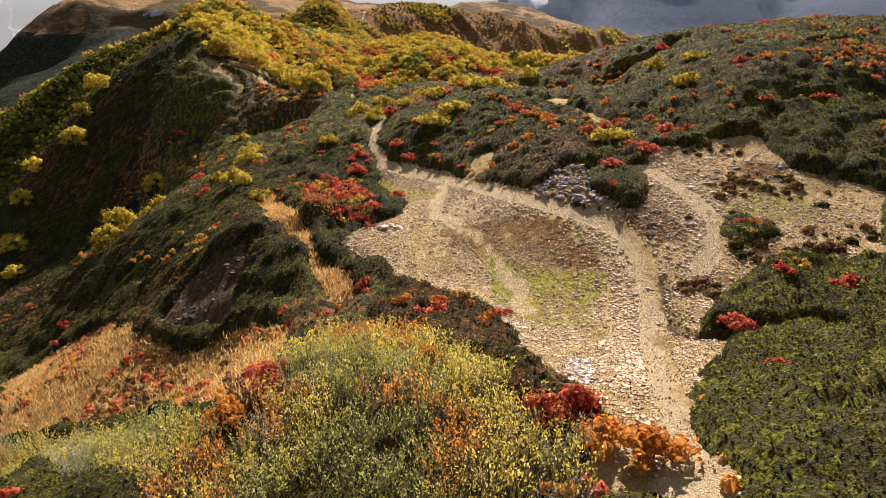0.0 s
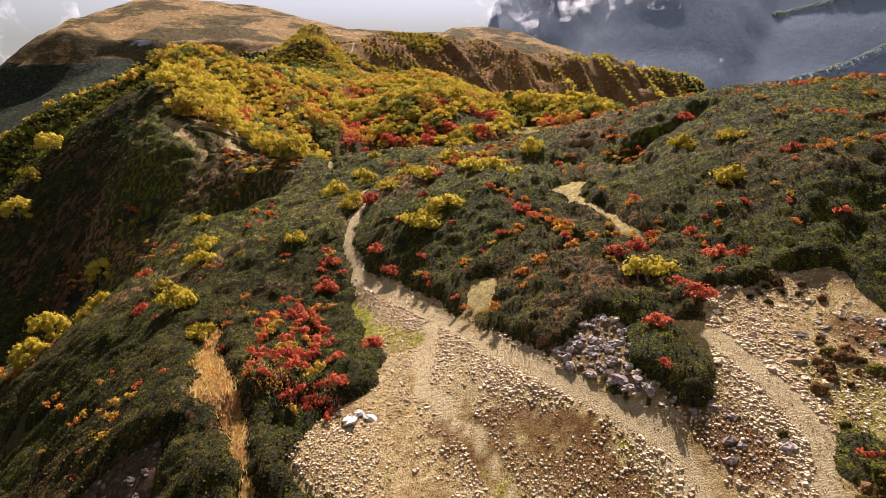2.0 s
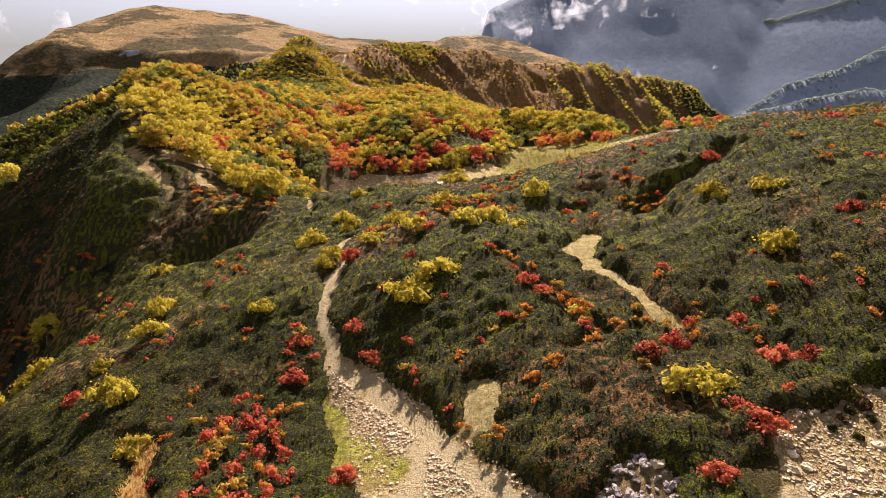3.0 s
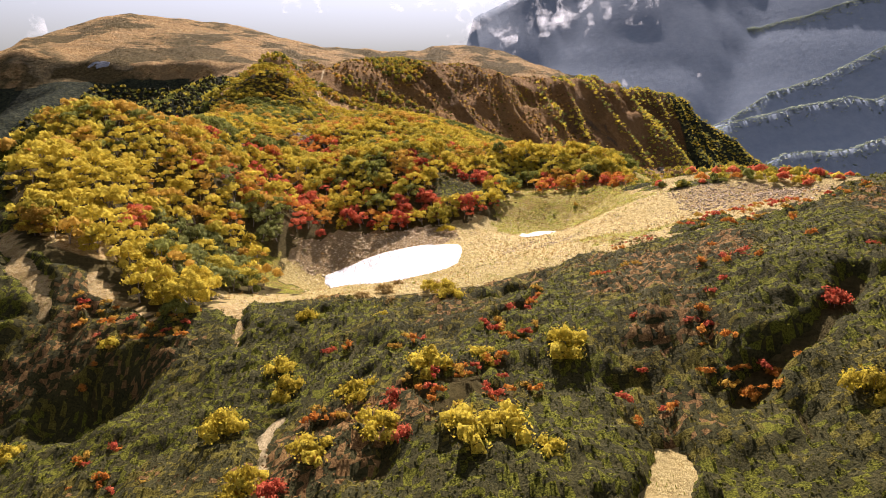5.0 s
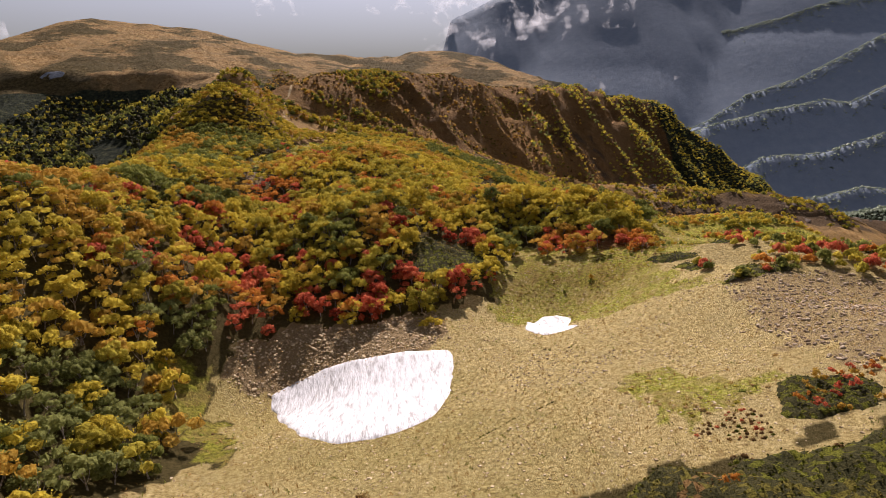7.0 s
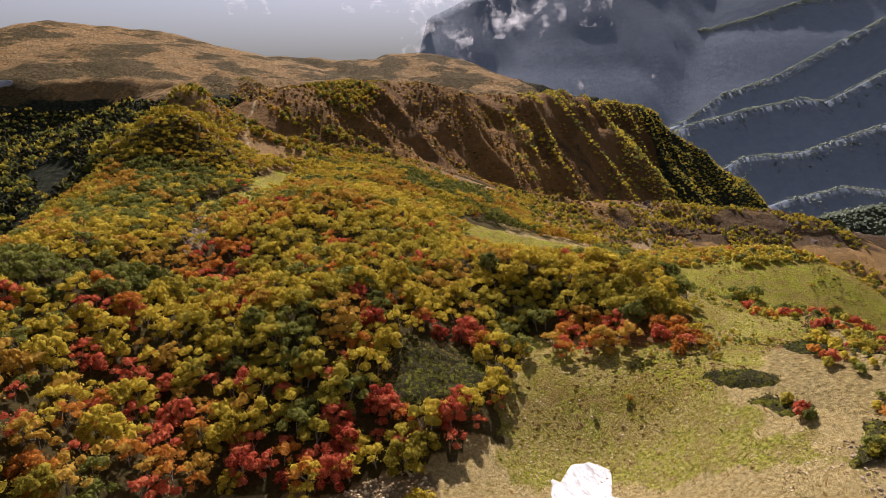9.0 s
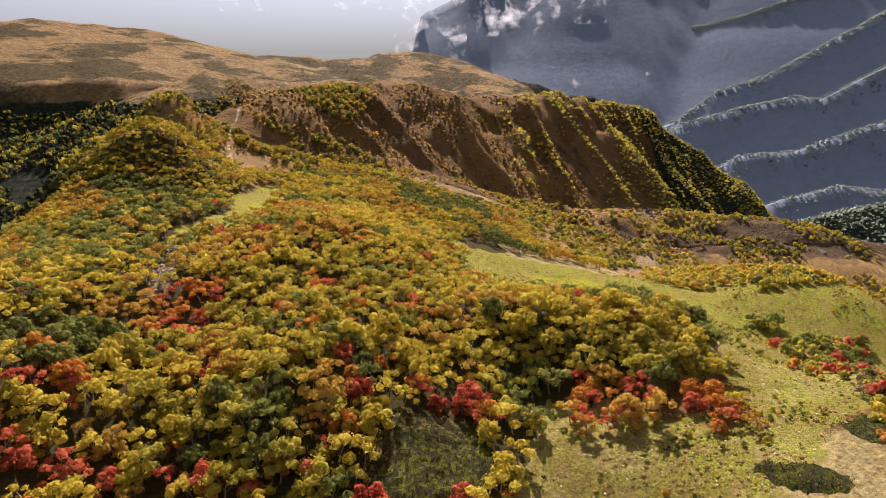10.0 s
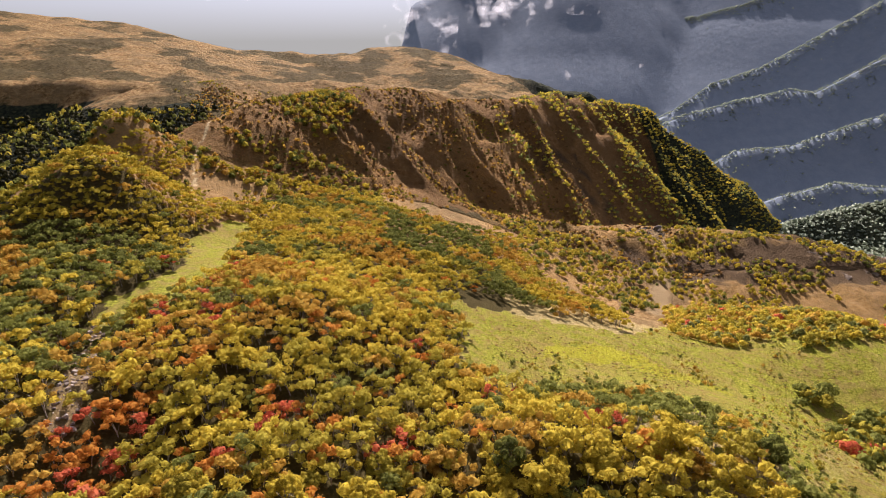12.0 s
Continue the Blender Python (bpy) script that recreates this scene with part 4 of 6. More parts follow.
def leaves(r, centres, radii, count, size, flat=0.8, core=0):
    """Leaf sprays over the upper side of rounded clumps, turned outwards."""
    vs, out = [], []
    for c, rad in zip(centres, radii):
        d = r.normal(size=(count, 3))
        d[:, 2] = np.abs(d[:, 2]) * 1.1 - 0.35
        d /= np.linalg.norm(d, axis=1)[:, None]
        p = np.array(c) + d * rad * r.uniform(0.78, 1.14, (count, 1)) * [1, 1, flat]
        nrm = d + r.normal(size=d.shape) * 0.8
        nrm /= np.linalg.norm(nrm, axis=1)[:, None]
        a = np.cross(nrm, r.normal(size=d.shape))
        a /= np.linalg.norm(a, axis=1)[:, None]
        b = np.cross(nrm, a)
        s = size * r.uniform(0.6, 1.35, (count, 1))
        vs.append(np.stack([p - a * s, p - b * s * 0.6, p + a * s, p + b * s * 0.6], 1).reshape(-1, 3))
    v = np.concatenate(vs)
    pieces = [(v, np.arange(len(v)).reshape(-1, 4))]
    if core:
        for c, rad in zip(centres, radii):
            a, e = np.meshgrid(np.arange(core) * 6.283 / core + r.uniform(0, 1), [-0.4, 0.5, 1.35])
            q = rad * 0.84 * r.uniform(0.62, 1.22, a.shape)
            p = np.stack([q * np.cos(a) * np.cos(e), q * np.sin(a) * np.cos(e), q * np.sin(e) * flat], -1).reshape(-1, 3) + np.array(c)
            f = [(i * core + k, i * core + (k + 1) % core, (i + 1) * core + (k + 1) % core, (i + 1) * core + k) for i in range(2) for k in range(core)]
            pieces.append((p, np.array(f)))
    return joined(pieces)


def tree_forms(seed, height, spread, clumps, count, size, limbs=4, core=6):
    """Trunk with limbs, and crown, as two forms."""
    r = np.random.default_rng(seed)
    top = height * 0.72
    lean = r.normal(size=2) * 0.12 * height
    pieces = [tube([(0, 0, -0.4), (lean[0] * 0.4, lean[1] * 0.4, top * 0.5), (lean[0], lean[1], top)], [0.05 * height ** 0.6, 0.035 * height ** 0.6, 0.012])]
    centres, radii = [(lean[0], lean[1], height * 0.82)], [spread * 0.46]
    for k in range(clumps - 1):
        a = 2.4 * k + r.uniform(-0.4, 0.4)
        d = spread * (0.35 + 0.5 * ((k + 0.6) / clumps) ** 0.5)
        z = height * (0.82 - 0.66 * (k / clumps) ** 1.3 + r.uniform(-0.08, 0.06))
        centres.append((lean[0] + d * math.cos(a), lean[1] + d * math.sin(a), z))
        radii.append(spread * r.uniform(0.32, 0.50))
        if k < limbs:
            c = centres[-1]
            pieces.append(tube([(lean[0] * 0.3, lean[1] * 0.3, top * 0.3), (c[0] * 0.55, c[1] * 0.55, z * 0.62), (c[0], c[1], z)], [0.022 * height ** 0.6, 0.016 * height ** 0.6, 0.006], 3))
    return joined(pieces), leaves(r, centres, radii, count, size, 0.8, core)


def shrub_forms(seed, spread, height, clumps, count, size):
    r = np.random.default_rng(seed)
    centres, radii, stems = [], [], []
    for k in range(clumps):
        a, d = 2.4 * k + r.uniform(-0.5, 0.5), spread * 0.72 * (k / clumps) ** 0.5
        c = (d * math.cos(a), d * math.sin(a), height * (0.62 - 0.28 * (d / spread)) + r.uniform(-0.08, 0.12) * height)
        centres.append(c), radii.append(spread * r.uniform(0.3, 0.46))
        stems.append(tube([(c[0] * 0.2, c[1] * 0.2, -0.2), (c[0] * 0.7, c[1] * 0.7, c[2] * 0.6), (c[0], c[1], c[2] + 0.1)], [0.03, 0.02, 0.006], 3))
    return joined(stems), leaves(r, centres, radii, count, size, 0.85, 4)


def mat_form(seed, clumps=2, count=9, size=0.11, spread=0.5, core=5):
    """A low cushion of dwarf pine: rounded clumps of needle sprays close to the ground."""
    r = np.random.default_rng(seed)
    centres, radii = [], []
    for k in range(clumps):
        a, d = 2.4 * k + r.uniform(-0.5, 0.5), 0.0 if k == 0 else spread * r.uniform(0.55, 0.95)
        centres.append((d * math.cos(a), d * math.sin(a), r.uniform(0.10, 0.22)))
        radii.append(r.uniform(0.50, 0.64) if k == 0 else r.uniform(0.3, 0.5))
    return leaves(r, centres, radii, count, size, 0.8, core)


def grass_form(seed, height=0.35, blades=6, width=0.03, spread=0.16):
    r = np.random.default_rng(seed)
    vs = []
    for k in range(blades):
        p = np.append(r.normal(size=2) * spread, -0.04)
        out = np.append(r.normal(size=2) * 0.35 * height, height * r.uniform(0.6, 1.15))
        t = r.uniform(0, 3.14)
        side = np.array((math.cos(t), math.sin(t), 0)) * width
        vs.append(np.array([p - side, p + side, p + out * 0.6 + side * 0.8, p + out]))
    v = np.concatenate(vs)
    return v, np.arange(len(v)).reshape(-1, 4)


def stone_form(seed):
    r = np.random.default_rng(seed)
    v = np.array([(x, y, z) for z in (-0.5, 0.45) for x, y in ((-1, -1), (1, -1), (1, 1), (-1, 1))], float) * [0.5, 0.5, 0.8]
    v[4:, :2] *= 0.72
    v *= r.uniform(0.62, 1.25, v.shape)
    return v, np.array([(3, 2, 1, 0), (4, 5, 6, 7), (0, 1, 5, 4), (1, 2, 6, 5), (2, 3, 7, 6), (3, 0, 4, 7)])


def pebble_form(seed):
    """A worn stone with a rounded, uneven outline."""
    r = np.random.default_rng(seed)
    a, e = np.meshgrid(np.arange(6) * 1.047, [-0.5, 0.25, 0.95])
    q = 0.5 * r.uniform(0.7, 1.2, a.shape)
    p = np.stack([q * np.cos(a) * np.cos(e) * r.uniform(1.0, 1.5), q * np.sin(a) * np.cos(e), q * np.sin(e)], -1).reshape(-1, 3)
    f = [(i * 6 + k, i * 6 + (k + 1) % 6, (i + 1) * 6 + (k + 1) % 6, (i + 1) * 6 + k) for i in range(2) for k in range(6)]
    return p, np.array(f + [(12, 13, 14, 15), (12, 15, 16, 17)])


def boulder_form(seed):
    """A rugged rock, flattened and broken."""
    r = np.random.default_rng(seed)
    a, e = np.meshgrid(np.arange(8) * 0.785, [-1.2, -0.5, 0.1, 0.7, 1.3])
    q = 0.5 * r.uniform(0.65, 1.25, a.shape)
    p = np.stack([q * np.cos(a) * np.cos(e) * 1.3, q * np.sin(a) * np.cos(e), q * np.sin(e) * 0.8], -1).reshape(-1, 3)
    f = [(i * 8 + k, i * 8 + (k + 1) % 8, (i + 1) * 8 + (k + 1) % 8, (i + 1) * 8 + k) for i in range(4) for k in range(8)]
    f += [(32, 33, 34, 35), (32, 35, 36, 39), (36, 37, 38, 39)]
    return p, np.array(f)


def scattered(forms, x, y, size, slot, sink=0.0, tall=None, seed=3):
    """Copies of forms standing on the ground at x, y, as one set of points, faces and slots."""
    r = np.random.default_rng(seed)
    z = ground_height(x, y) - sink * size
    pick, turn = r.integers(0, len(forms), len(x)), r.uniform(0, 6.283, len(x))
    tall = size if tall is None else tall
    V, Q, S, at = [], [], [], 0
    for f, (v, q, *own) in enumerate(forms):
        m = pick == f
        if not m.any():
            continue
        c, s = np.cos(turn[m])[:, None], np.sin(turn[m])[:, None]
        k, kz = size[m][:, None], tall[m][:, None]
        px = (v[:, 0] * c - v[:, 1] * s) * k + x[m][:, None]
        py = (v[:, 0] * s + v[:, 1] * c) * k + y[m][:, None]
        pz = v[:, 2] * kz + z[m][:, None]
        n = len(px)
        V.append(np.stack([px, py, pz], -1).reshape(-1, 3))
        Q.append((q[None] + (np.arange(n) * len(v))[:, None, None]).reshape(-1, 4) + at)
        S.append(np.repeat(slot[m], len(q)) if not own else (slot[m][:, None] * (own[0] == 0) + own[0]).ravel())
        at += n * len(v)
    return np.concatenate(V), np.concatenate(Q), np.concatenate(S)


def spots(x0, x1, y0, y1, step, seed):
    """An uneven planting over a stretch of the plan."""
    r = np.random.default_rng(seed)
    gx, gy = np.meshgrid(np.arange(x0, x1, step), np.arange(y0, y1, step))
    gx = gx + (np.arange(gx.shape[0]) % 2)[:, None] * step * 0.5
    return (gx + r.uniform(-0.45, 0.45, gx.shape) * step).ravel(), (gy + r.uniform(-0.45, 0.45, gy.shape) * step).ravel()


def cover(name, label, category, forms, slots, x, y, size, slot, sink=0.0, tall=None, seed=3, smooth=True):
    v, q, s = scattered(forms, x, y, size, slot, sink, tall, seed)
    ob = new(name, grid_mesh(name, v, q, slots, s, smooth))
    return tagged(ob, label, category, kind="stuff")


# ---- the ground, one sheet to the horizon ----
def axis(knots):
    """Grid lines whose spacing runs evenly from knot to knot: (place, spacing)."""
    p, out = knots[0][0], []
    places, steps = [k[0] for k in knots], [k[1] for k in knots]
    while p < places[-1]:
        out.append(p)
        p += float(np.interp(p, places, steps))
    return np.array(out)


gx = axis([(-2600, 160), (-900, 45), (-400, 9), (-120, 3.5), (-62, 1.3), (-14, 0.75), (9, 0.65), (11.5, 0.3), (17, 0.3), (20, 0.7), (34, 0.75), (50, 1.3), (92, 1.3), (180, 3.2), (480, 5.0), (800, 18), (1800, 40), (3900, 120)])
gy = axis([(-500, 60), (-60, 12), (8, 0.75), (23, 0.65), (26, 0.3), (34, 0.3), (37, 0.65), (66, 0.75), (80, 1.3), (255, 1.4), (340, 2.6), (820, 4.6), (1100, 12), (2200, 32), (4300, 110)])
X, Y = np.meshgrid(gx, gy)
Z = ground_height(X, Y)
ny, nx = X.shape
idx = np.arange(nx * ny).reshape(ny, nx)
quads = np.stack([idx[:-1, :-1], idx[:-1, 1:], idx[1:, 1:], idx[1:, :-1]], -1).reshape(-1, 4)
me = grid_mesh("ground", np.stack([X, Y, Z], -1).reshape(-1, 3), quads, [GROUND])
fx, fy = X.ravel(), Y.ravel()
wx, wy = wobbled(fx, fy)
vx, vy = wobbled(fx, fy, 3.2)
soft = lambda cond: cond.astype(np.float32)
away = np.hypot(fx, fy - 150)
gy_, gx_ = np.gradient(Z, gy, gx)
steep = np.hypot(gx_, gy_).ravel()
far_zone = (fy > 385) & (away > 230) | (away > 420)
covers = {
    "bare": soft(any_inside(wx, wy, BARE)),
    "dry": np.maximum(soft(any_inside(wx, wy, [LANE, BROWN_PATCH]) | any_inside(vx, vy, [BASIN, MEADOW_LOW, MEADOW])), 0.58 * soft((vx > 44) & (vx < 230) & (vy > 140) & (vy < 298) & (np.hypot(vx, vy - 150) < 300 + 40 * (fbm(fx, fy, 30, 3) - 0.5)))),
    "green": np.maximum(soft(any_inside(vx, vy, [GULLY_GRASS, MEADOW])), 0.6 * soft(any_inside(vx, vy, [BASIN_GRASS, BASIN_GRASS_B, SLOPE_GRASS, MEADOW_LOW]) | any_inside(wx, wy, [GRASS_TONGUE, SADDLE_GRASS, SADDLE_GREEN]) & ~inside(wx, wy, SADDLE_DARK))),
    "gold": soft(any_inside(wx, wy, [GOLD_SLOPE, ORANGE_STRIP])) + 0.42 * soft((fy > 320) & (fx > 60) & (fx < 300) & (away < 420)) + 0.40 * soft((fx > -85) & (fx < 30) & (fy > 350) & (fy < 425)),
    # DITCH term: rock tone darkens the ditch, painted in for its shade
    "rock": 0.8 * np.exp(-(line_distance(fx, fy, DITCH) / 0.42) ** 2) + soft((fx > 120) & (fx < 360) & (fy > 372) & (away < 470)) * np.clip(0.9 * np.abs(2 * fbm(fx, fy, 30, 4) - 1) + 1.5 * (fbm(fx, fy, 9, 3) - 0.42), 0, 0.8) + soft(any_inside(wx, wy, [ROCK_FACE])) * 0.9 + 0.5 * soft(any_inside(wx, wy, [LUMP_ROCK, RIM_ROCK])) + soft(far_zone & (np.abs(crest_height(fx, fy, *CRESTS[4]) - Z.ravel()) < 5)) * 0.6,
    "scree": soft(any_inside(vx, vy, [SCREE])) * 0.9 + 0.6 * soft(any_inside(wx, wy, [GULLY_STONES])) + 0.55 * soft(any_inside(vx, vy, [STONES_RIGHT, STONE_BANK])) + 0.9 * np.exp(-(line_distance(wx, wy, [(104, 322), (122, 352), (146, 392), (172, 450)]) / 5) ** 2).astype(np.float32),
    "heather": soft(inside(wx, wy, SADDLE_DARK)) * np.clip(0.5 + 1.2 * (fbm(fx, fy, 2.5, 3) - 0.42), 0.2, 0.75) + soft(inside(vx, vy, LOW_HEATH)) * np.clip(2.4 * fbm(fx + 71, fy, 9, 4) - 0.55, 0, 0.75) + soft(any_inside(wx, wy, [SADDLE_HEATH, SADDLE_LEDGE, RIGHT_LEDGE])) * np.clip(2.4 * fbm(fx + 11, fy, 3.5, 3) - 0.6, 0, 0.75) + 0.56 * soft(far_zone & (np.abs(crest_height(fx, fy, *CRESTS[1]) - Z.ravel()) < 14) & (fx < 300)),
    "track": np.clip(near_track(wx, wy, 0.62), 0, 1).astype(np.float32) * 0.9 + 0.52 * soft(any_inside(wx, wy, [RUBBLE, RUBBLE_SIDE])) + 0.8 * np.exp(-(line_distance(wx, wy, SPUR_TRACK) / 0.8) ** 2).astype(np.float32),
    "brown": soft((far_zone | (fy > 322) & (fx < 75)) & (fx < 420) & (fy < 1300)) + soft(inside(wx, wy, BROWN_BANK)) + soft((vy > 290) & (vx > 60) & (away < 420)) * 0.7,
    # left slopes: the dark forest tone also stands in for their shade
    "forest": 0.85 * soft(inside(vx, vy, PINE_SLOPE) | inside(vx, vy, PINES) & (vx < -40)) + soft((far_zone | (fx < -85)) & (fx < -85) & (Z.ravel() < 28 + 20 * (fbm(fx, fy, 50, 3) - 0.5)) & (fy < 900)) + soft(far_zone & (fx > 130) & (fx < 700) & (fy > 400) & (fy < 1300)) * np.clip((fx - 150) / 160, 0.1, 0.85).astype(np.float32) + soft((fy > 600) & (fx > 300)),
    "lime": 0.62 * soft(inside(*wobbled(fx, fy, 4.0), LIME_STREAK)),
    "forest_b": soft(far_zone & (fx < 420) & (fy < 1300)),
    # where the ground takes the painted haze tint
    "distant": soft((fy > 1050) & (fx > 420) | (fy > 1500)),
}
for name, value in covers.items():
    at = me.attributes.new(name, "FLOAT", "POINT")
    at.data.foreach_set("value", np.clip(value, 0, 1).astype(np.float32))
tagged(new("ground", me), "mountain ridge with bare tan soil, grass and far brown slopes", "ground", kind="structure")

# ---- dwarf pine carpet: a billowing canopy with upright needle sprays over it ----
def smoothed(m, n):
    """A mask softened over n cells each way."""
    m = m.astype(float)
    for axis_no in (0, 1):
        m = sum(np.roll(m, k, axis_no) for k in range(-n, n + 1)) / (2 * n + 1)
    return m


def sprays(r, p, length, width, lean=1.1):
    """Upright needle shoots standing on points."""
    up_ = np.array((0.0, 0.0, 1.0)) + r.normal(size=p.shape) * lean
    up_ /= np.linalg.norm(up_, axis=1)[:, None]
    side = np.cross(up_, r.normal(size=p.shape))
    side /= np.linalg.norm(side, axis=1)[:, None]
    k = r.uniform(0.6, 1.4, (len(p), 1))
    tip, mid_ = p + up_ * length * k, p + up_ * length * k * 0.45
    v = np.stack([p - up_ * length * 0.25, mid_ - side * width * k, tip, mid_ + side * width * k], 1).reshape(-1, 3)
    return v, np.arange(len(v)).reshape(-1, 4)


def canopy(x0, x1, y0, y1, step, per, length, width, seed, label):
    r = np.random.default_rng(seed)
    gx_, gy_ = np.meshgrid(np.arange(x0 - 5 * step, x1 + 5.5 * step, step), np.arange(y0 - 5 * step, y1 + 5.5 * step, step))
    x, y = gx_ + r.uniform(-0.3, 0.3, gx_.shape) * step, gy_ + r.uniform(-0.3, 0.3, gx_.shape) * step
    clefts = (np.abs(fbm(x + 210, y * 0.8, 13, 3) - 0.5) < 0.010) | (line_distance(x, y, FURROW) < 0.7) | (line_distance(x, y, DITCH) < 0.9) | (line_distance(x, y, CREASE) < 0.9)
    m = smoothed(is_pine(x, y) & ~clefts, max(1, round(0.45 / step)))
    edge = np.clip((m - 0.30) / 0.55, 0, 1) ** 0.6
    mounds = np.abs(2 * fbm(x + 9, y, 7.5, 2) - 1) ** 0.6
    tufts = np.abs(2 * value_noise(x + 50, y, 1.5) - 1) ** 0.7
    lumps = 0.62 * mounds + 0.34 * tufts + 0.34 * np.abs(2 * value_noise(x, y + 50, 0.8) - 1) + 0.16 * r.random(x.shape)
    low = np.where(any_inside(x, y, [PINES, PINE_PATCH]), 1.0, 0.6) * (1 - 0.5 * near_track(x, y, 2.0))
    h = edge * low * (0.15 + 0.95 * lumps)
    z = ground_height(x, y) - 0.12 * (edge < 0.05) + h
    ny_, nx_ = x.shape
    ids = np.arange(nx_ * ny_).reshape(ny_, nx_)
    q = np.stack([ids[:-1, :-1], ids[:-1, 1:], ids[1:, 1:], ids[1:, :-1]], -1).reshape(-1, 4)
    keep = (edge.ravel()[q] > 0.16).any(1) & (gx_.ravel()[q[:, 0]] > x0 - step) & (gx_.ravel()[q[:, 0]] < x1) & (gy_.ravel()[q[:, 0]] > y0 - step) & (gy_.ravel()[q[:, 0]] < y1)
    used = np.unique(q[keep])
    back_ = np.full(nx_ * ny_, -1)
    back_[used] = np.arange(len(used))
    v = np.stack([x, y, z], -1).reshape(-1, 3)[used]
    e = edge.ravel()[used]
    tone = fbm(v[:, 0] + 40, v[:, 1], 9, 4) + 0.10 * (r.random(len(v)) - 0.5)
    kind_ = np.where(tone > 0.66, 2, np.where(tone > 0.53, 1, 0))
    q = back_[q[keep]]
    pick = np.repeat(np.flatnonzero(e > 0.12), per)
    p = v[pick] + r.uniform(-0.55, 0.55, (len(pick), 3)) * (step, step, 0.0) - (0, 0, 0.03)
    sv, sq = sprays(r, p, length, width)
    V, Q = joined([(v, q), (sv, sq)])
    # six in ten canopy faces go dark, as painted shade between the sprays
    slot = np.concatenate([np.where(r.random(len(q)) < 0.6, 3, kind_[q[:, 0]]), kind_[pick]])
    ob = new("dwarf_pine_carpet", grid_mesh("dwarf_pine_carpet", V, Q, [PINE_A, PINE_B, PINE_C, PINE_SHADE], slot))
    tagged(ob, label, "dwarf pine", kind="stuff")


canopy(-4, 36, 2, 36, 0.22, 4, 0.10, 0.05, 12, "dense green dwarf pine scrub beside the stony saddle")
canopy(36, 52, 2, 36, 0.45, 3, 0.16, 0.09, 22, "dwarf pine scrub on the near hillside")
canopy(-52, -4, 10, 36, 0.4, 3, 0.13, 0.075, 13, "dwarf pine scrub on the near slope")
canopy(-52, 52, 36, 74, 0.30, 3, 0.11, 0.065, 14, "dense dark green dwarf pine scrub covering the ridge")
canopy(-52, 52, 74, 128, 0.38, 2, 0.13, 0.085, 15, "dark green dwarf pine scrub in rounded mounds")
canopy(52, 112, 10, 150, 0.7, 2, 0.24, 0.15, 16, "dark green dwarf pine scrub on the broad hilltop")
canopy(-98, -52, 30, 145, 0.7, 3, 0.24, 0.15, 19, "dark green dwarf pine scrub on the steep valley side")
canopy(-2, 24, 172, 196, 0.45, 3, 0.2, 0.08, 21, "dark dwarf pine patch among the autumn birches")
canopy(40, 104, 150, 206, 0.6, 3, 0.25, 0.09, 20, "low green pine scrub on the stony bank")
x, y = spots(-150, -45, 55, 200, 1.75, 16)
m = (inside(x, y, PINE_SLOPE) & ~inside(x, y, PINES)) & ~is_wood(x, y)
x, y = x[m], y[m]
r = np.random.default_rng(17)
cover("dwarf_pine_carpet", "dark dwarf pine scrub on the shaded steep slope", "dwarf pine", [mat_form(k, 1, 8, 0.22, 0.5, 5) for k in range(5)], [PINE_A, PINE_B, PINE_C, PINE_SHADE], x, y, 1.7 + 0.8 * r.random(len(x)), (r.random(len(x)) < 0.3).astype(int), 0.05, None, 18)

# ---- woods ----
def tree_mesh_pair(seed, tint, height, spread, clumps, count, leaf):
    (tv, tq), (cv, cq) = tree_forms(seed, height, spread, clumps, count, leaf)
    return grid_mesh("trunk", tv, tq, [BARK]), grid_mesh("crown", cv, cq, [LEAF[tint]])


x, y = spots(-100, 90, 100, 392, 2.45, 21)
m = is_wood(x, y)
x, y = x[m], y[m]
r = np.random.default_rng(22)
TINTS = ["yellow", "olive", "green", "orange", "red", "grey_green", "amber"]


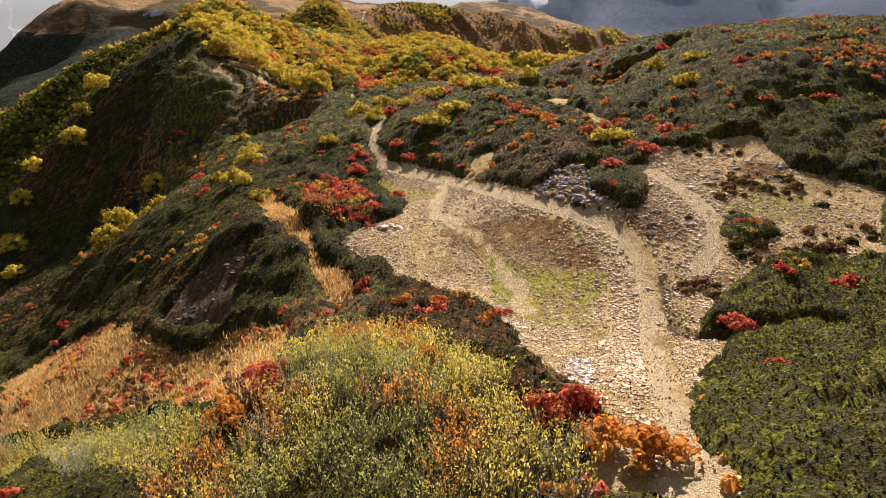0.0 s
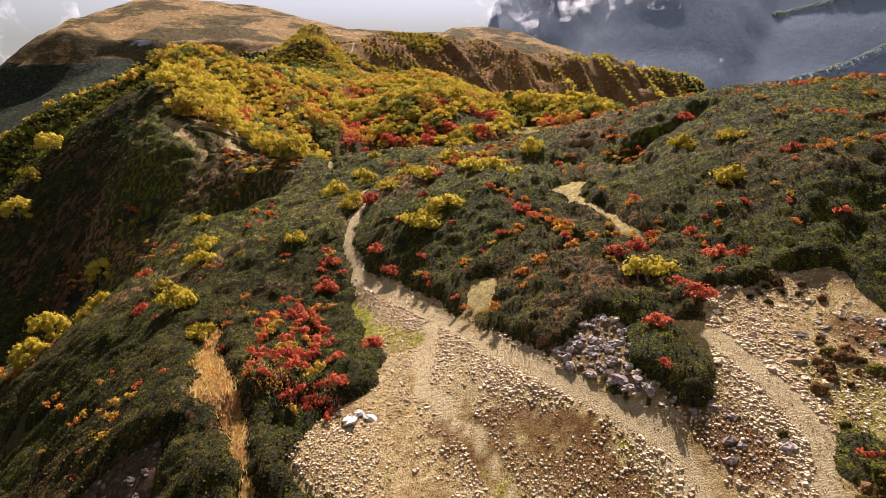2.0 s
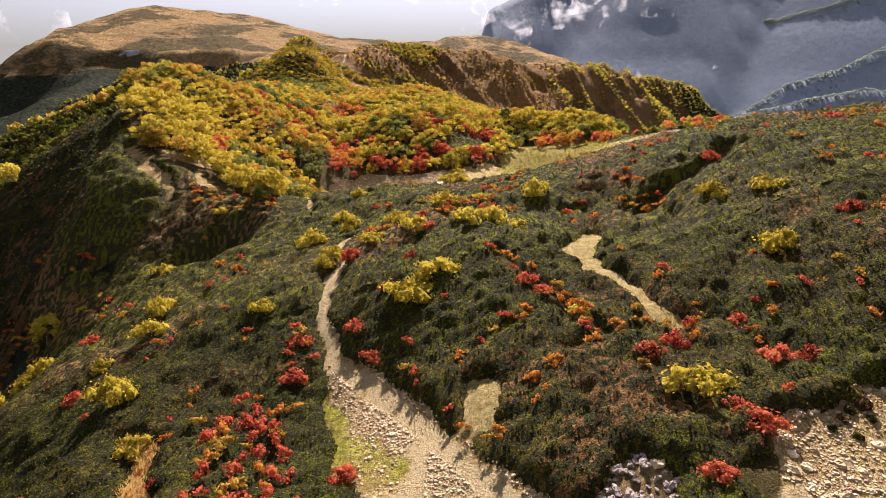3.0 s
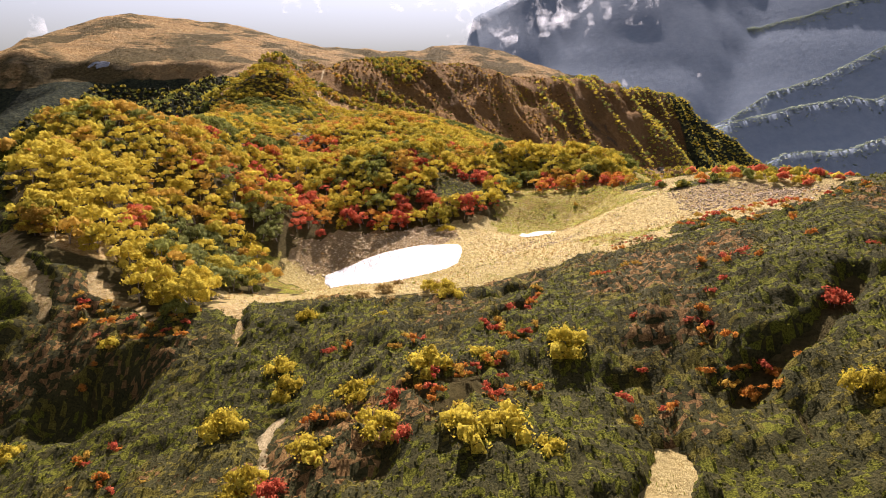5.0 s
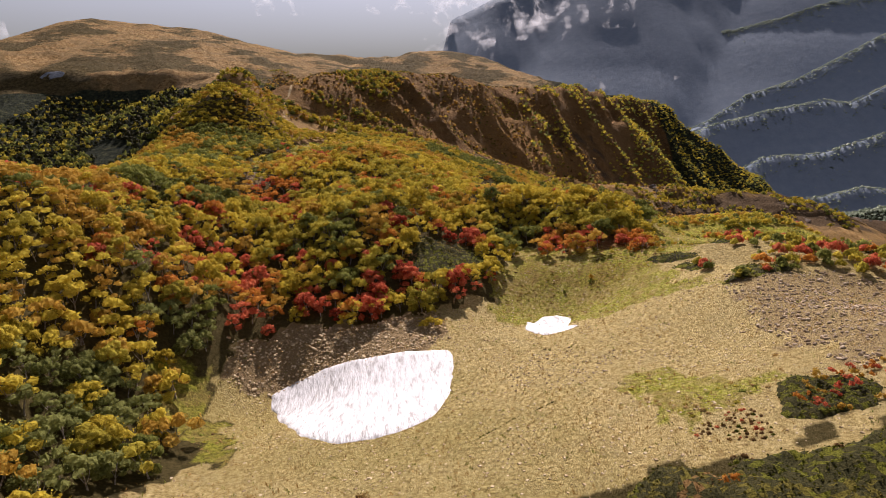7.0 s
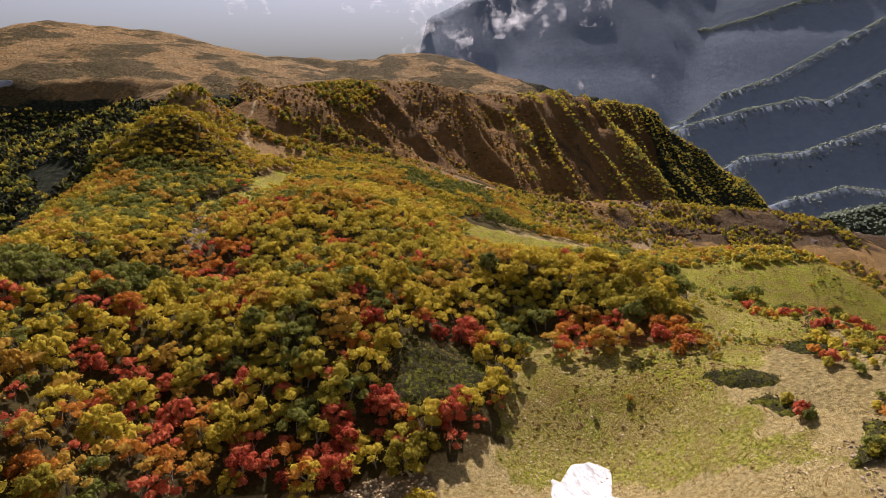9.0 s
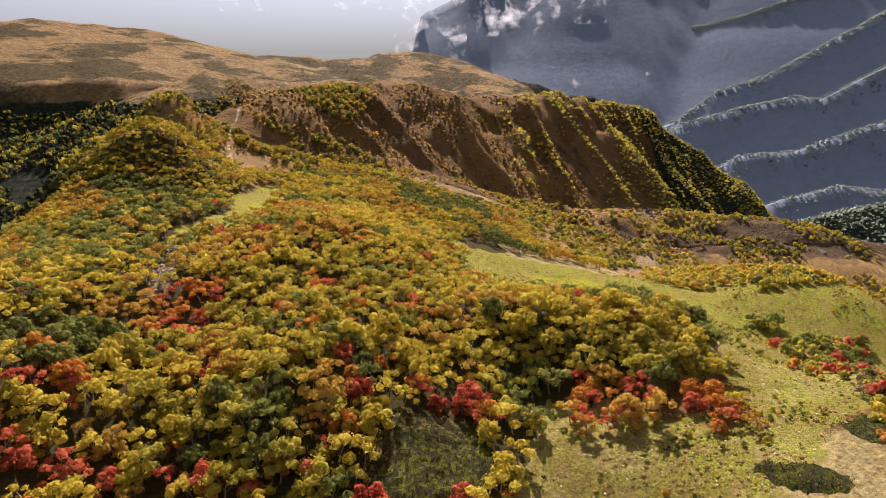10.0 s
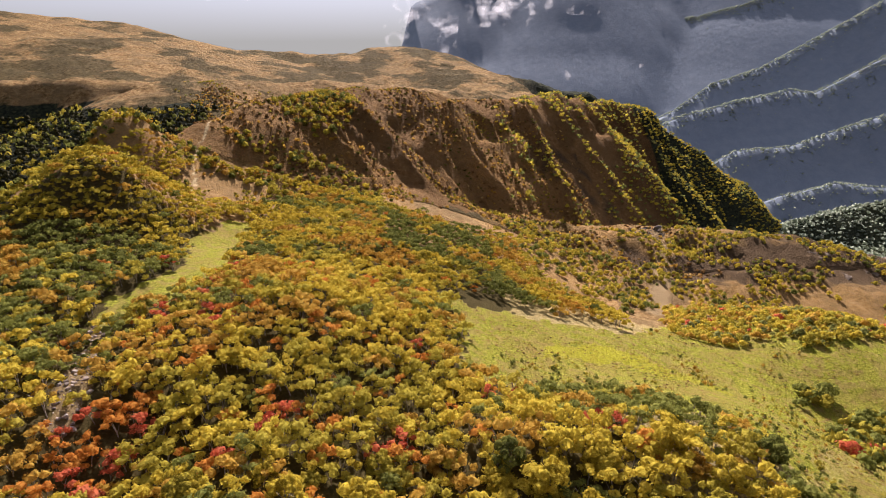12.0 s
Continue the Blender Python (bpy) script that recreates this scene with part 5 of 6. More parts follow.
def tint_of(x, y, r):
    """The colour of each tree by its place in the wood."""
    n = fbm(x, y, 16, 3) + 0.30 * (r.random(len(x)) - 0.5)
    t = np.where(n > 0.50, 0, np.where(n > 0.36, 1, np.where(r.random(len(x)) < 0.5, 2, 1)))
    t = np.where(fbm(x + 700, y, 9, 3) + 0.25 * (r.random(len(x)) - 0.5) > 0.605, 6, t)
    t = np.where((r.random(len(x)) < 0.07) | (fbm(x + 300, y, 22, 2) > 0.70), 2, t)
    t = np.where((fbm(x + 900, y, 8, 3) > 0.685) & (y < 290) & (r.random(len(x)) < 0.45), np.where(r.random(len(x)) < 0.6, 4, 3), t)
    edge = np.exp(-((y - 170) / 8) ** 2) * (x > -26)
    t = np.where(r.random(len(x)) < 0.025 + 0.16 * edge, 3, t)
    t = np.where(r.random(len(x)) < 0.45 * edge, 4, t)
    t = np.where((x < -30) & (x > -62) & (y > 235) & (y < 300) & (r.random(len(x)) < 0.5), 2, t)
    t = np.where((x < -20) & (y < 160) & (r.random(len(x)) < 0.6), 0, t)
    red = np.zeros(len(x), bool)
    for cx, cy in WOOD_RED:
        red |= np.hypot(x - cx, y - cy) < 2.5
    t = np.where(red, np.where(r.random(len(x)) < 0.72, 4, 3), t)
    ember = (np.hypot((x + 27) / 1.0, (y - 222) / 1.6) < 4.6) | (np.hypot(x + 24, y - 231) < 3.0)
    t = np.where(ember, np.where(r.random(len(x)) < 0.75, 3, 4), t)
    warm = (x > -34) & (x < 20) & (y > 196) & (y < 246)
    t = np.where(warm & (t == 2) & (r.random(len(x)) < 0.65), 0, t)
    t = np.where(warm & (r.random(len(x)) < 0.09), 3, t)
    t = np.where(any_inside(x, y, [RED_COPSE, COPSE_B]), np.where(r.random(len(x)) < 0.5, 3, np.where(r.random(len(x)) < 0.6, 4, 6)), t)
    blaze = (np.hypot((x - 37) / 1.5, y - 193.5) < 3.4) | (np.hypot((x - 14) / 2.6, y - 189.5) < 1.7) | (np.hypot((x - 47) / 1.4, y - 184.5) < 2.2)
    t = np.where(blaze & (r.random(len(x)) < 0.85), np.where(r.random(len(x)) < 0.6, 4, 3), t)
    spur = (x < -30) & (y > 300)
    t = np.where(spur & (r.random(len(x)) < 0.75), np.where(r.random(len(x)) < 0.6, 0, 1), t)
    blue = np.zeros(len(x), bool)
    for cx, cy in GREY_GREEN:
        blue |= np.hypot(x - cx, y - cy) < 3.2
    return np.where(blue, 5, t)


tint = tint_of(x, y, r)
size = 0.64 + 0.50 * r.random(len(x))
size = np.where((tint >= 3) & (tint < 6), size * 0.85, size)
near = (y < 214) & (x > -46) & (r.random(len(x)) < 0.30)
near &= np.cumsum(near) <= 300
pairs = {t: [tree_mesh_pair(40 + 7 * k + i, t, 3.6 + 0.4 * i, 2.0 + 0.15 * i, 15, 16, 0.15) for i in range(3)] for k, t in enumerate(TINTS)}
NAMES = {"yellow": ("golden yellow birch with a rounded crown on the slope", "birch"), "olive": ("olive yellow birch with a rounded crown in the wood", "birch"),
         "green": ("green-leaved alder among the autumn trees", "alder"), "orange": ("orange-leaved rowan at the edge of the wood", "rowan"),
         "red": ("crimson-leaved rowan among yellow birches", "rowan"), "grey_green": ("grey-green willow on the slope above the basin", "willow"),
         "amber": ("amber-brown birch past its best colour in the wood", "birch")}
zz = ground_height(x, y)
for i in np.flatnonzero(near):
    t = TINTS[tint[i]]
    label, cat = NAMES[t]
    tree = thing(cat + "_tree", label, cat, group="trees of the wood")
    tree.matrix_basis = Matrix.LocRotScale((x[i], y[i], zz[i] - 0.35), Euler((0, 0, r.uniform(0, 6.28))), Vector((1, 1, r.uniform(0.85, 1.1))) * size[i])
    trunk, crown = pairs[t][r.integers(0, 3)]
    part("trunk", trunk, tree, "pale grey trunk with limbs")
    part("crown", crown, tree)
rest = ~near
close = rest & (y < 285)
both = [tree_forms(140 + k, 3.6 + 0.3 * (k % 3), 2.0 + 0.1 * (k % 4), 6, 13, 0.17, 2, 5) for k in range(9)]
thin = [tree_forms(170 + k, 3.6 + 0.3 * (k % 3), 2.1 + 0.1 * (k % 4), 5, 8, 0.24, 1, 4) for k in range(6)]
for sel, forms, sd in ((close, both, 31), (rest & (y >= 285), thin, 32)):
    slots = [LEAF[t] for t in TINTS]
    cover("woodland", "dense birch wood in yellow and olive autumn leaf", "wood", [c for _, c in forms], slots, x[sel], y[sel], size[sel], tint[sel], 0.28, size[sel] * 0.95, sd, smooth=False)
    if sd == 32:
        continue
    cover("woodland_trunks", "pale trunks and limbs of the birch wood", "wood", [t for t, _ in forms], [BARK], x[sel], y[sel], size[sel], tint[sel] * 0, 0.28, size[sel] * 0.95, sd)

light = [leaves(np.random.default_rng(80 + k), [(0, 0, 1.6), (1.0, 0.4, 1.2), (-0.7, -0.6, 1.3)], [1.5, 1.2, 1.2], 6, 0.42, 0.8, 4) for k in range(4)]
tiny = [leaves(np.random.default_rng(90 + k), [(0, 0, 1.4), (0.9, 0.4, 1.0)], [1.6, 1.3], 6, 0.6, 0.8, 4) for k in range(4)]

dots = [leaves(np.random.default_rng(95 + k), [(0, 0, 1.2)], [1.5], 5, 0.7, 0.85, 4) for k in range(4)]

# thickets on the meadow's rim and along the upper spur
x, y = spots(40, 200, 140, 350, 2.1, 61)
m = any_inside(*wobbled(x, y, 1.5), [RIM_THICKET, LOW_THICKET_A]) | any_inside(*wobbled(x, y, 1.5), [RIGHT_SCRUB, SCRUB_BANK]) & (fbm(x, y, 8, 3) > 0.40) & ~inside(x, y, STONE_BANK)
x, y = x[m], y[m]
r = np.random.default_rng(62)
t = np.where(y > 260, np.where(r.random(len(x)) < 0.35, 0, np.where(r.random(len(x)) < 0.5, 1, np.where(r.random(len(x)) < 0.6, 6, 5))), r.choice([2, 2, 2, 1, 1, 1, 1, 0, 0, 3, 4], len(x)))
t = np.where(r.random(len(x)) < np.where(y > 260, 0.02, 0.10), 4, t)
size = np.where(y > 260, 0.72, 0.58) * (0.55 + 0.9 * r.random(len(x)))
cover("thicket", "low autumn thicket of yellow and green shrubs by the meadow", "thicket", light, [LEAF[k] for k in TINTS], x, y, size * 0.9, t, 0.25, None, 63)

x, y = spots(20, 150, 175, 320, 1.6, 641)
r = np.random.default_rng(642)
m = any_inside(x, y, [MEADOW, MEADOW_LOW]) & (fbm(x + 70, y, 12, 4) + 0.25 * (r.random(len(x)) - 0.5) > 0.63)
x, y = x[m], y[m]
t = np.where(r.random(len(x)) < 0.5, 2, np.where(r.random(len(x)) < 0.7, 1, 6))
cover("meadow_scrub", "low olive and brown scrub scattered on the meadow", "scrub", dots, [LEAF[k] for k in TINTS], x, y, 0.15 + 0.3 * r.random(len(x)) ** 2, t, 0.4, None, 643)

x, y = spots(70, 260, 315, 440, 3.0, 65)
m = fbm(x, y, 22, 3) > 0.51
x, y = x[m], y[m]
r = np.random.default_rng(66)
t = np.where(r.random(len(x)) < 0.4, 0, np.where(r.random(len(x)) < 0.6, 1, 2))
cover("rim_scrub", "yellow and olive scrub on the hummocks by the rim", "scrub", tiny, [LEAF[k] for k in TINTS], x, y, 0.45 + 0.5 * r.random(len(x)), t, 0.3, None, 67)

# tree cover on the far ridge
x, y = spots(40, 560, 420, 860, 3.5, 71)
h = crest_height(x, y, *CRESTS[1])
g = ground_height(x, y)
rib = g - 0.5 * (ground_height(x + 8.5, y + 8.4) + ground_height(x - 8.5, y - 8.4))
r = np.random.default_rng(72)
m = (np.abs(g - h) < 12) & (h > -170) & (fbm(x, y, 30, 3) + np.clip((x - 190) / 500, -0.25, 0.16) + np.clip(rib * 0.05, -0.12, 0.16) + 0.14 * (r.random(len(x)) - 0.5) > 0.55)
x, y = x[m], y[m]
t = np.where(r.random(len(x)) < 0.15, 2, np.where(r.random(len(x)) < 0.25, 5, np.where(r.random(len(x)) < 0.65, 1, 0)))
size = 0.8 + 0.7 * r.random(len(x))
cover("ridge_wood", "olive and green trees on the ribs of the far ridge", "wood", dots, [LEAF[k] for k in TINTS], x, y, size * 0.9, t, 0.1, None, 73)
x, y = spots(-110, 130, 345, 640, 2.5, 75)
r = np.random.default_rng(76)
banded = any_inside(*wobbled(x, y, 3.0), SPUR_BANDS)
m = banded & (r.random(len(x)) < 0.85) | inside(x, y, SPUR_LOW) & (fbm(x, y, 9, 3) > 0.50) | (fbm(x * 0.7 + y * 0.7, (y - x) * 0.28, 14, 4) + 0.12 * (r.random(len(x)) - 0.5) > 0.665) & (y > 385)
x, y, banded = x[m], y[m], banded[m]
t = np.where(r.random(len(x)) < 0.22, 2, np.where(r.random(len(x)) < 0.6, 1, np.where(r.random(len(x)) < 0.6, 0, 6)))
cover("slope_scrub", "olive scrub in bands on the brown slope", "scrub", tiny, [LEAF[k] for k in TINTS], x, y, np.where(banded, 0.85, 0.42) * (0.7 + 0.6 * r.random(len(x))), t, 0.3, None, 77)

x, y = spots(-95, 170, 380, 600, 2.6, 751)
r = np.random.default_rng(752)
m = (fbm(x * 0.7 + y * 0.7, (y - x) * 0.2, 11, 4) + 0.3 * (r.random(len(x)) - 0.5) > 0.53)
x, y = x[m], y[m]
cover("slope_heath", "rust, straw and olive heath in streaks on the brown slope", "heath", [mat_form(390 + k, 1, 5, 0.3, 0.6, 4) for k in range(4)], [PINE_C, LEAF["amber"], GRASS_GOLD, PINE_B], x, y, 0.9 + 1.3 * r.random(len(x)), r.choice([0, 0, 1, 2, 3], len(x)), 0.1, None, 753)
x, y = spots(-300, -82, 185, 640, 4.0, 82)
r = np.random.default_rng(83)
m = (fbm(x, y, 40, 4) > 0.33) & ~inside(x, y, WOODS) & (ground_height(x, y) < 30)
x, y = x[m], y[m]
# half the crowns take the near-black tone, standing in for the slope's shade
cover("valley_side_wood", "dark green trees on the steep valley side", "wood", dots, [LEAF["green"], LEAF["olive"], PINE_SHADE], x, y, 0.8 + 0.9 * r.random(len(x)), np.where(r.random(len(x)) < 0.5, 2, np.where(r.random(len(x)) < 0.6, 0, 1)), 0.2, None, 84)

# tree line along the crests across the valley, and along the near edge of the steep slope
r = np.random.default_rng(78)
px, py, ps = [], [], []
for line, slope, spacing, depth in CRESTS[5:10] + CRESTS[12:]:
    for a, b in zip(line[:-1], line[1:]):
        n = int(math.hypot(b[0] - a[0], b[1] - a[1]) / 0.9)
        w, off = r.random(n), -np.abs(r.normal(size=n)) ** 1.6 * 16 + 4
        px.append(a[0] + (b[0] - a[0]) * w + r.normal(size=n) * 5), py.append(a[1] + (b[1] - a[1]) * w + off), ps.append(r.uniform(0.8, 2.4, n) * (a[1] / 1700) ** 0.5)
px, py, ps = np.concatenate(px), np.concatenate(py), np.concatenate(ps)
m = px < 2300
x, y = spots(400, 1000, 560, 1060, 8.0, 781)
low_ = ground_height(x, y) < -130
x, y = x[low_], y[low_]
px, py, ps = np.append(px[m], x), np.append(py[m], y), np.append(ps[m], r.uniform(1.2, 3.0, len(x)))
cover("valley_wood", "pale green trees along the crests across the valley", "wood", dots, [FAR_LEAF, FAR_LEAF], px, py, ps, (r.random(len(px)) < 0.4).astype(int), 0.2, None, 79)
px, py = [], []
for a, b in zip(CREST_EDGE[:-1], CREST_EDGE[1:]):
    n = int(math.hypot(b[0] - a[0], b[1] - a[1]) / 0.8)
    w = r.random(n)
    px.append(a[0] + (b[0] - a[0]) * w + r.normal(size=n) * 1.5), py.append(a[1] + (b[1] - a[1]) * w + r.normal(size=n) * 3 + 1)
px, py = np.concatenate(px), np.concatenate(py)
cover("edge_wood", "yellow birches along the edge of the steep slope", "wood", light, [LEAF[k] for k in TINTS], px, py, 0.7 + 0.6 * r.random(len(px)), np.where(r.random(len(px)) < 0.5, 0, np.where(r.random(len(px)) < 0.6, 1, 6)), 0.2, None, 80)

x, y = spots(-45, -25, 220, 262, 1.5, 85)
m = any_inside(x, y, [GULLY_STONES]) & (fbm(x, y, 4, 2) > 0.45)
r = np.random.default_rng(86)
cover("gully_willows", "grey-green willow scrub in the stony gully", "scrub", light, [LEAF["grey_green"], LEAF["green"]], x[m], y[m], 0.3 + 0.3 * r.random(m.sum()), (r.random(m.sum()) < 0.3).astype(int), 0.3, None, 87)
x, y = spots(80, 140, 216, 268, 2.2, 88)
m = any_inside(*wobbled(x, y, 1.5), [BANK_THICKET, BANK_COPSE])
r = np.random.default_rng(89)
cover("bank_thicket", "dark green and russet thicket on the meadow bank", "thicket", light, [LEAF["green"], LEAF["olive"], LEAF["red"]], x[m], y[m], 0.8 + 0.6 * r.random(m.sum()), r.choice([0, 0, 0, 1, 1, 2], m.sum()), 0.25, None, 90)

# ---- single shrubs among the pines ----
def shrub_set(tint, seed, spread, height, count, leaf):
    out = []
    for k in range(4):
        (sv, sq), (lv, lq) = shrub_forms(seed + k, spread, height, 8, count, leaf)
        out.append((grid_mesh("stems", sv, sq, [BARK]), grid_mesh("foliage", lv, lq, [LEAF[tint]])))
    return out


SHRUBS = [("yellow", YELLOW_SHRUBS, 1.6, 2.2, "yellow-leaved birch shrub standing among dwarf pines", "shrub"), ("red", RED_SHRUBS, 1.15, 1.7, "bright red rowan shrub among dwarf pines", "shrub"),
          ("orange", ORANGE_SHRUBS, 0.9, 1.1, "orange-leaved shrub beside the stony track", "shrub"), ("straw", DRY_SHRUBS, 1.1, 1.1, "dry straw-coloured shrub on bare tan soil", "shrub")]
r = np.random.default_rng(91)
for tint_name, places, spread, height, label, cat in SHRUBS:
    forms = shrub_set(tint_name, 200 + len(places), spread, height, 30, 0.095)
    px, py = np.array([p[0] for p in places]), np.array([p[1] for p in places])
    pz = ground_height(px, py)
    for a, b, c in zip(px, py, pz):
        ob = thing(tint_name.replace("straw", "dry") + "_shrub", label, cat, group=tint_name + " shrubs on the ridge")
        ob.matrix_basis = Matrix.LocRotScale((a, b, c - 0.2 * height), Euler((0, 0, r.uniform(0, 6.28))), Vector((1, r.uniform(0.8, 1.2), r.uniform(0.85, 1.15))) * r.uniform(0.8, 1.5 if tint_name == "yellow" else 1.2))
        stems, foliage = forms[r.integers(0, 4)]
        part("stems", stems, ob, "thin grey stems")
        part("foliage", foliage, ob)
edge_x, edge_y = np.array([p[0] for p in EDGE_TREES]), np.array([p[1] for p in EDGE_TREES])
for a, b, c in zip(edge_x, edge_y, ground_height(edge_x, edge_y)):
    ob = thing("birch_tree", "yellow birch standing on the shaded steep slope", "birch", group="trees of the steep slope")
    ob.matrix_basis = Matrix.LocRotScale((a, b, c), Euler((0, 0, r.uniform(0, 6.28))), Vector((1, 1, 1)) * r.uniform(0.8, 1.1))
    trunk, crown = pairs["yellow"][r.integers(0, 3)]
    part("trunk", trunk, ob, "pale grey trunk with limbs")
    part("crown", crown, ob)

# low growth: red and orange patches in the pine, and the near thicket
x, y = spots(-60, 75, 8, 130, 1.35, 101)
m = is_pine(x, y) & ((fbm(x + 500, y + 90, 6, 2) > 0.74) | (line_distance(x, y, FURROW) < 1.0) | (np.abs(fbm(x + 210, y * 0.8, 13, 3) - 0.5) < 0.016) & (fbm(x, y + 300, 9, 2) > 0.5)) | any_inside(x, y, [MID_BANK, RED_PATCH, RED_PATCH_B, SCRUB_STRIP, RED_FLAT, RED_FLAT_B])
x, y = x[m], y[m]
r = np.random.default_rng(102)
t = np.where(r.random(len(x)) < 0.35, 4, np.where(r.random(len(x)) < 0.6, 3, 6))
t = np.where(any_inside(x, y, [RED_PATCH, RED_PATCH_B, RED_FLAT, RED_FLAT_B]) & (r.random(len(x)) < 0.6), 4, t)
low = [shrub_forms(300 + k, 0.8, 0.75, 3, 8, 0.12)[1] for k in range(4)]
cover("autumn_undergrowth", "low red and orange shrubs threaded through dwarf pine", "undergrowth", low, [LEAF[k] for k in TINTS], x, y, np.where(any_inside(x, y, [RED_PATCH, RED_PATCH_B]), 0.75, 0.6) * (1 + 0.8 * r.random(len(x))), t, np.where(is_pine(x, y), -0.55, 0.12), None, 103)
x, y = spots(24, 34, 108, 124, 0.5, 108)
m = any_inside(*wobbled(x, y, 0.7), [HEATH_BASIN])
for cx, cy in HEATH_SPECKS:
    m |= np.hypot(x - cx, (y - cy) * 1.5) < 0.9
w = np.sort(np.random.default_rng(111).random(40))
x, y = np.append(x[m], np.interp(w, [0, 0.46, 1], [p[0] for p in BASIN_RUT])), np.append(y[m], np.interp(w, [0, 0.46, 1], [p[1] for p in BASIN_RUT]))
r = np.random.default_rng(109)
cover("basin_heath", "low dark red and olive heath on the basin floor", "heath", [mat_form(350 + k, 1, 14, 0.08, 0.5, 5) for k in range(4)], [PINE_C, LEAF["red"], PINE_A], x, y, np.where(np.arange(len(x)) >= len(x) - 40, 0.16, 0.3) * (0.7 + 1.1 * r.random(len(x))), np.where(np.arange(len(x)) >= len(x) - 40, 2, r.choice([0, 0, 0, 2, 1], len(x))), 0.2, None, 110)
x, y = spots(8, 36, 26, 58, 0.9, 105)
r = np.random.default_rng(106)
m = any_inside(*wobbled(x, y), [BARE_RIGHT, SADDLE]) & (x > 13) & (fbm(x + 20, y + 9, 4, 3) + 0.2 * (r.random(len(x)) - 0.5) > np.where(any_inside(x, y, [SADDLE_HEATH, SADDLE_LEDGE, RIGHT_LEDGE]), 0.5, 0.62)) & (near_track(x, y, 1.0) < 0.3)
x, y = x[m], y[m]
cover("heath_cushions", "low brown heath cushions on the bare saddle", "heath", [mat_form(340 + k, 1, 16, 0.08, 0.5, 5) for k in range(4)], [PINE_C, PINE_B, PINE_C, PINE_SHADE], x, y, 0.35 + 0.9 * r.random(len(x)), (r.random(len(x)) < 0.3).astype(int), 0.1, None, 107)
def spray_form(seed, stems=10, leaves_each=17, height=1.05, spread=0.42):
    """Upright leafy shoots: the leaves, and the twigs that carry them."""
    r = np.random.default_rng(seed)
    vs, twigs = [], []
    for k in range(stems):
        a, d = 2.4 * k + r.uniform(-0.5, 0.5), spread * math.sqrt((k + 0.3) / stems)
        foot = np.array((d * 0.6 * math.cos(a), d * 0.6 * math.sin(a), -0.1))
        top = np.array((d * 1.5 * math.cos(a), d * 1.5 * math.sin(a), height * r.uniform(0.65, 1.15) * (1 - 0.25 * d / spread)))
        twigs.append(tube([foot, (foot + top) / 2, top], [0.014, 0.010, 0.004], 3))
        axis_ = (top - foot) / np.linalg.norm(top - foot)
        w = r.uniform(0.22, 1.05, (leaves_each, 1))
        p = foot + (top - foot) * w + r.normal(size=(leaves_each, 3)) * 0.055
        up_ = axis_ + r.normal(size=p.shape) * 0.55
        up_ /= np.linalg.norm(up_, axis=1)[:, None]
        side = np.cross(up_, r.normal(size=p.shape))
        side /= np.linalg.norm(side, axis=1)[:, None]
        size = r.uniform(0.032, 0.068, (leaves_each, 1))
        vs.append(np.stack([p - up_ * size, p - side * size * 0.5, p + up_ * size, p + side * size * 0.5], 1).reshape(-1, 3))
    v = np.concatenate(vs)
    return (v, np.arange(len(v)).reshape(-1, 4)), joined(twigs)


x, y = spots(-45, 12, 5, 50, 0.74, 111)
m = any_inside(*wobbled(x, y, 0.6), [BUSH_NEAR, BUSH_LEFT, RED_BANK])
x, y = x[m], y[m]
r = np.random.default_rng(112)
n = fbm(x, y, 3.4, 3) + 0.16 * (r.random(len(x)) - 0.5)
t = np.where(n > 0.51, 0, np.where(n > 0.38, 1, 2))
t = np.where((fbm(x + 90, y, 3.5, 3) > 0.69) & (r.random(len(x)) < 0.7), 3, t)
t = np.where((fbm(x + 190, y, 5, 2) > 0.68) & (r.random(len(x)) < 0.7), 5, t)
t = np.where(inside(x, y, RED_BANK), np.where(r.random(len(x)) < 0.4, 4, np.where(r.random(len(x)) < 0.3, 3, 2)), t)
SPRAYS = [spray_form(320 + k) for k in range(6)]
size = 0.75 + 0.5 * r.random(len(x))
tall = size * (0.6 + 0.9 * fbm(x + 33, y, 3, 3))
cover("near_thicket", "yellow-green willow and birch thicket on the near knoll", "thicket", [v for v, _ in SPRAYS], [NEAR_LEAF[k] for k in TINTS], x, y, size, t, 0.05, tall, 113)
cover("near_thicket_twigs", "brown twigs of the near thicket", "thicket", [v for _, v in SPRAYS], [BARK], x, y, size, t * 0, 0.05, tall, 113)

# rust-coloured heath in tufts on the golden slope and along the pine's edge
x, y = spots(-55, 30, 8, 60, 0.55, 118)
r = np.random.default_rng(119)
m = any_inside(*wobbled(x, y, 0.8), [GOLD_SLOPE]) & (fbm(x + 11, y, 4, 3) + 0.2 * (r.random(len(x)) - 0.5) > 0.56) | any_inside(x, y, [RUST_EDGE, ORANGE_BANK]) & (r.random(len(x)) < 0.5)
x, y = x[m], y[m]
cover("rust_heath", "low rust and orange heath tufts on the slope", "heath", [mat_form(360 + k, 1, 16, 0.07, 0.5, 5) for k in range(4)], [PINE_C, LEAF["orange"], LEAF["red"], GRASS_GOLD], x, y, 0.35 + 0.5 * r.random(len(x)), r.choice([0, 0, 1, 2, 3], len(x)), 0.05, None, 120)

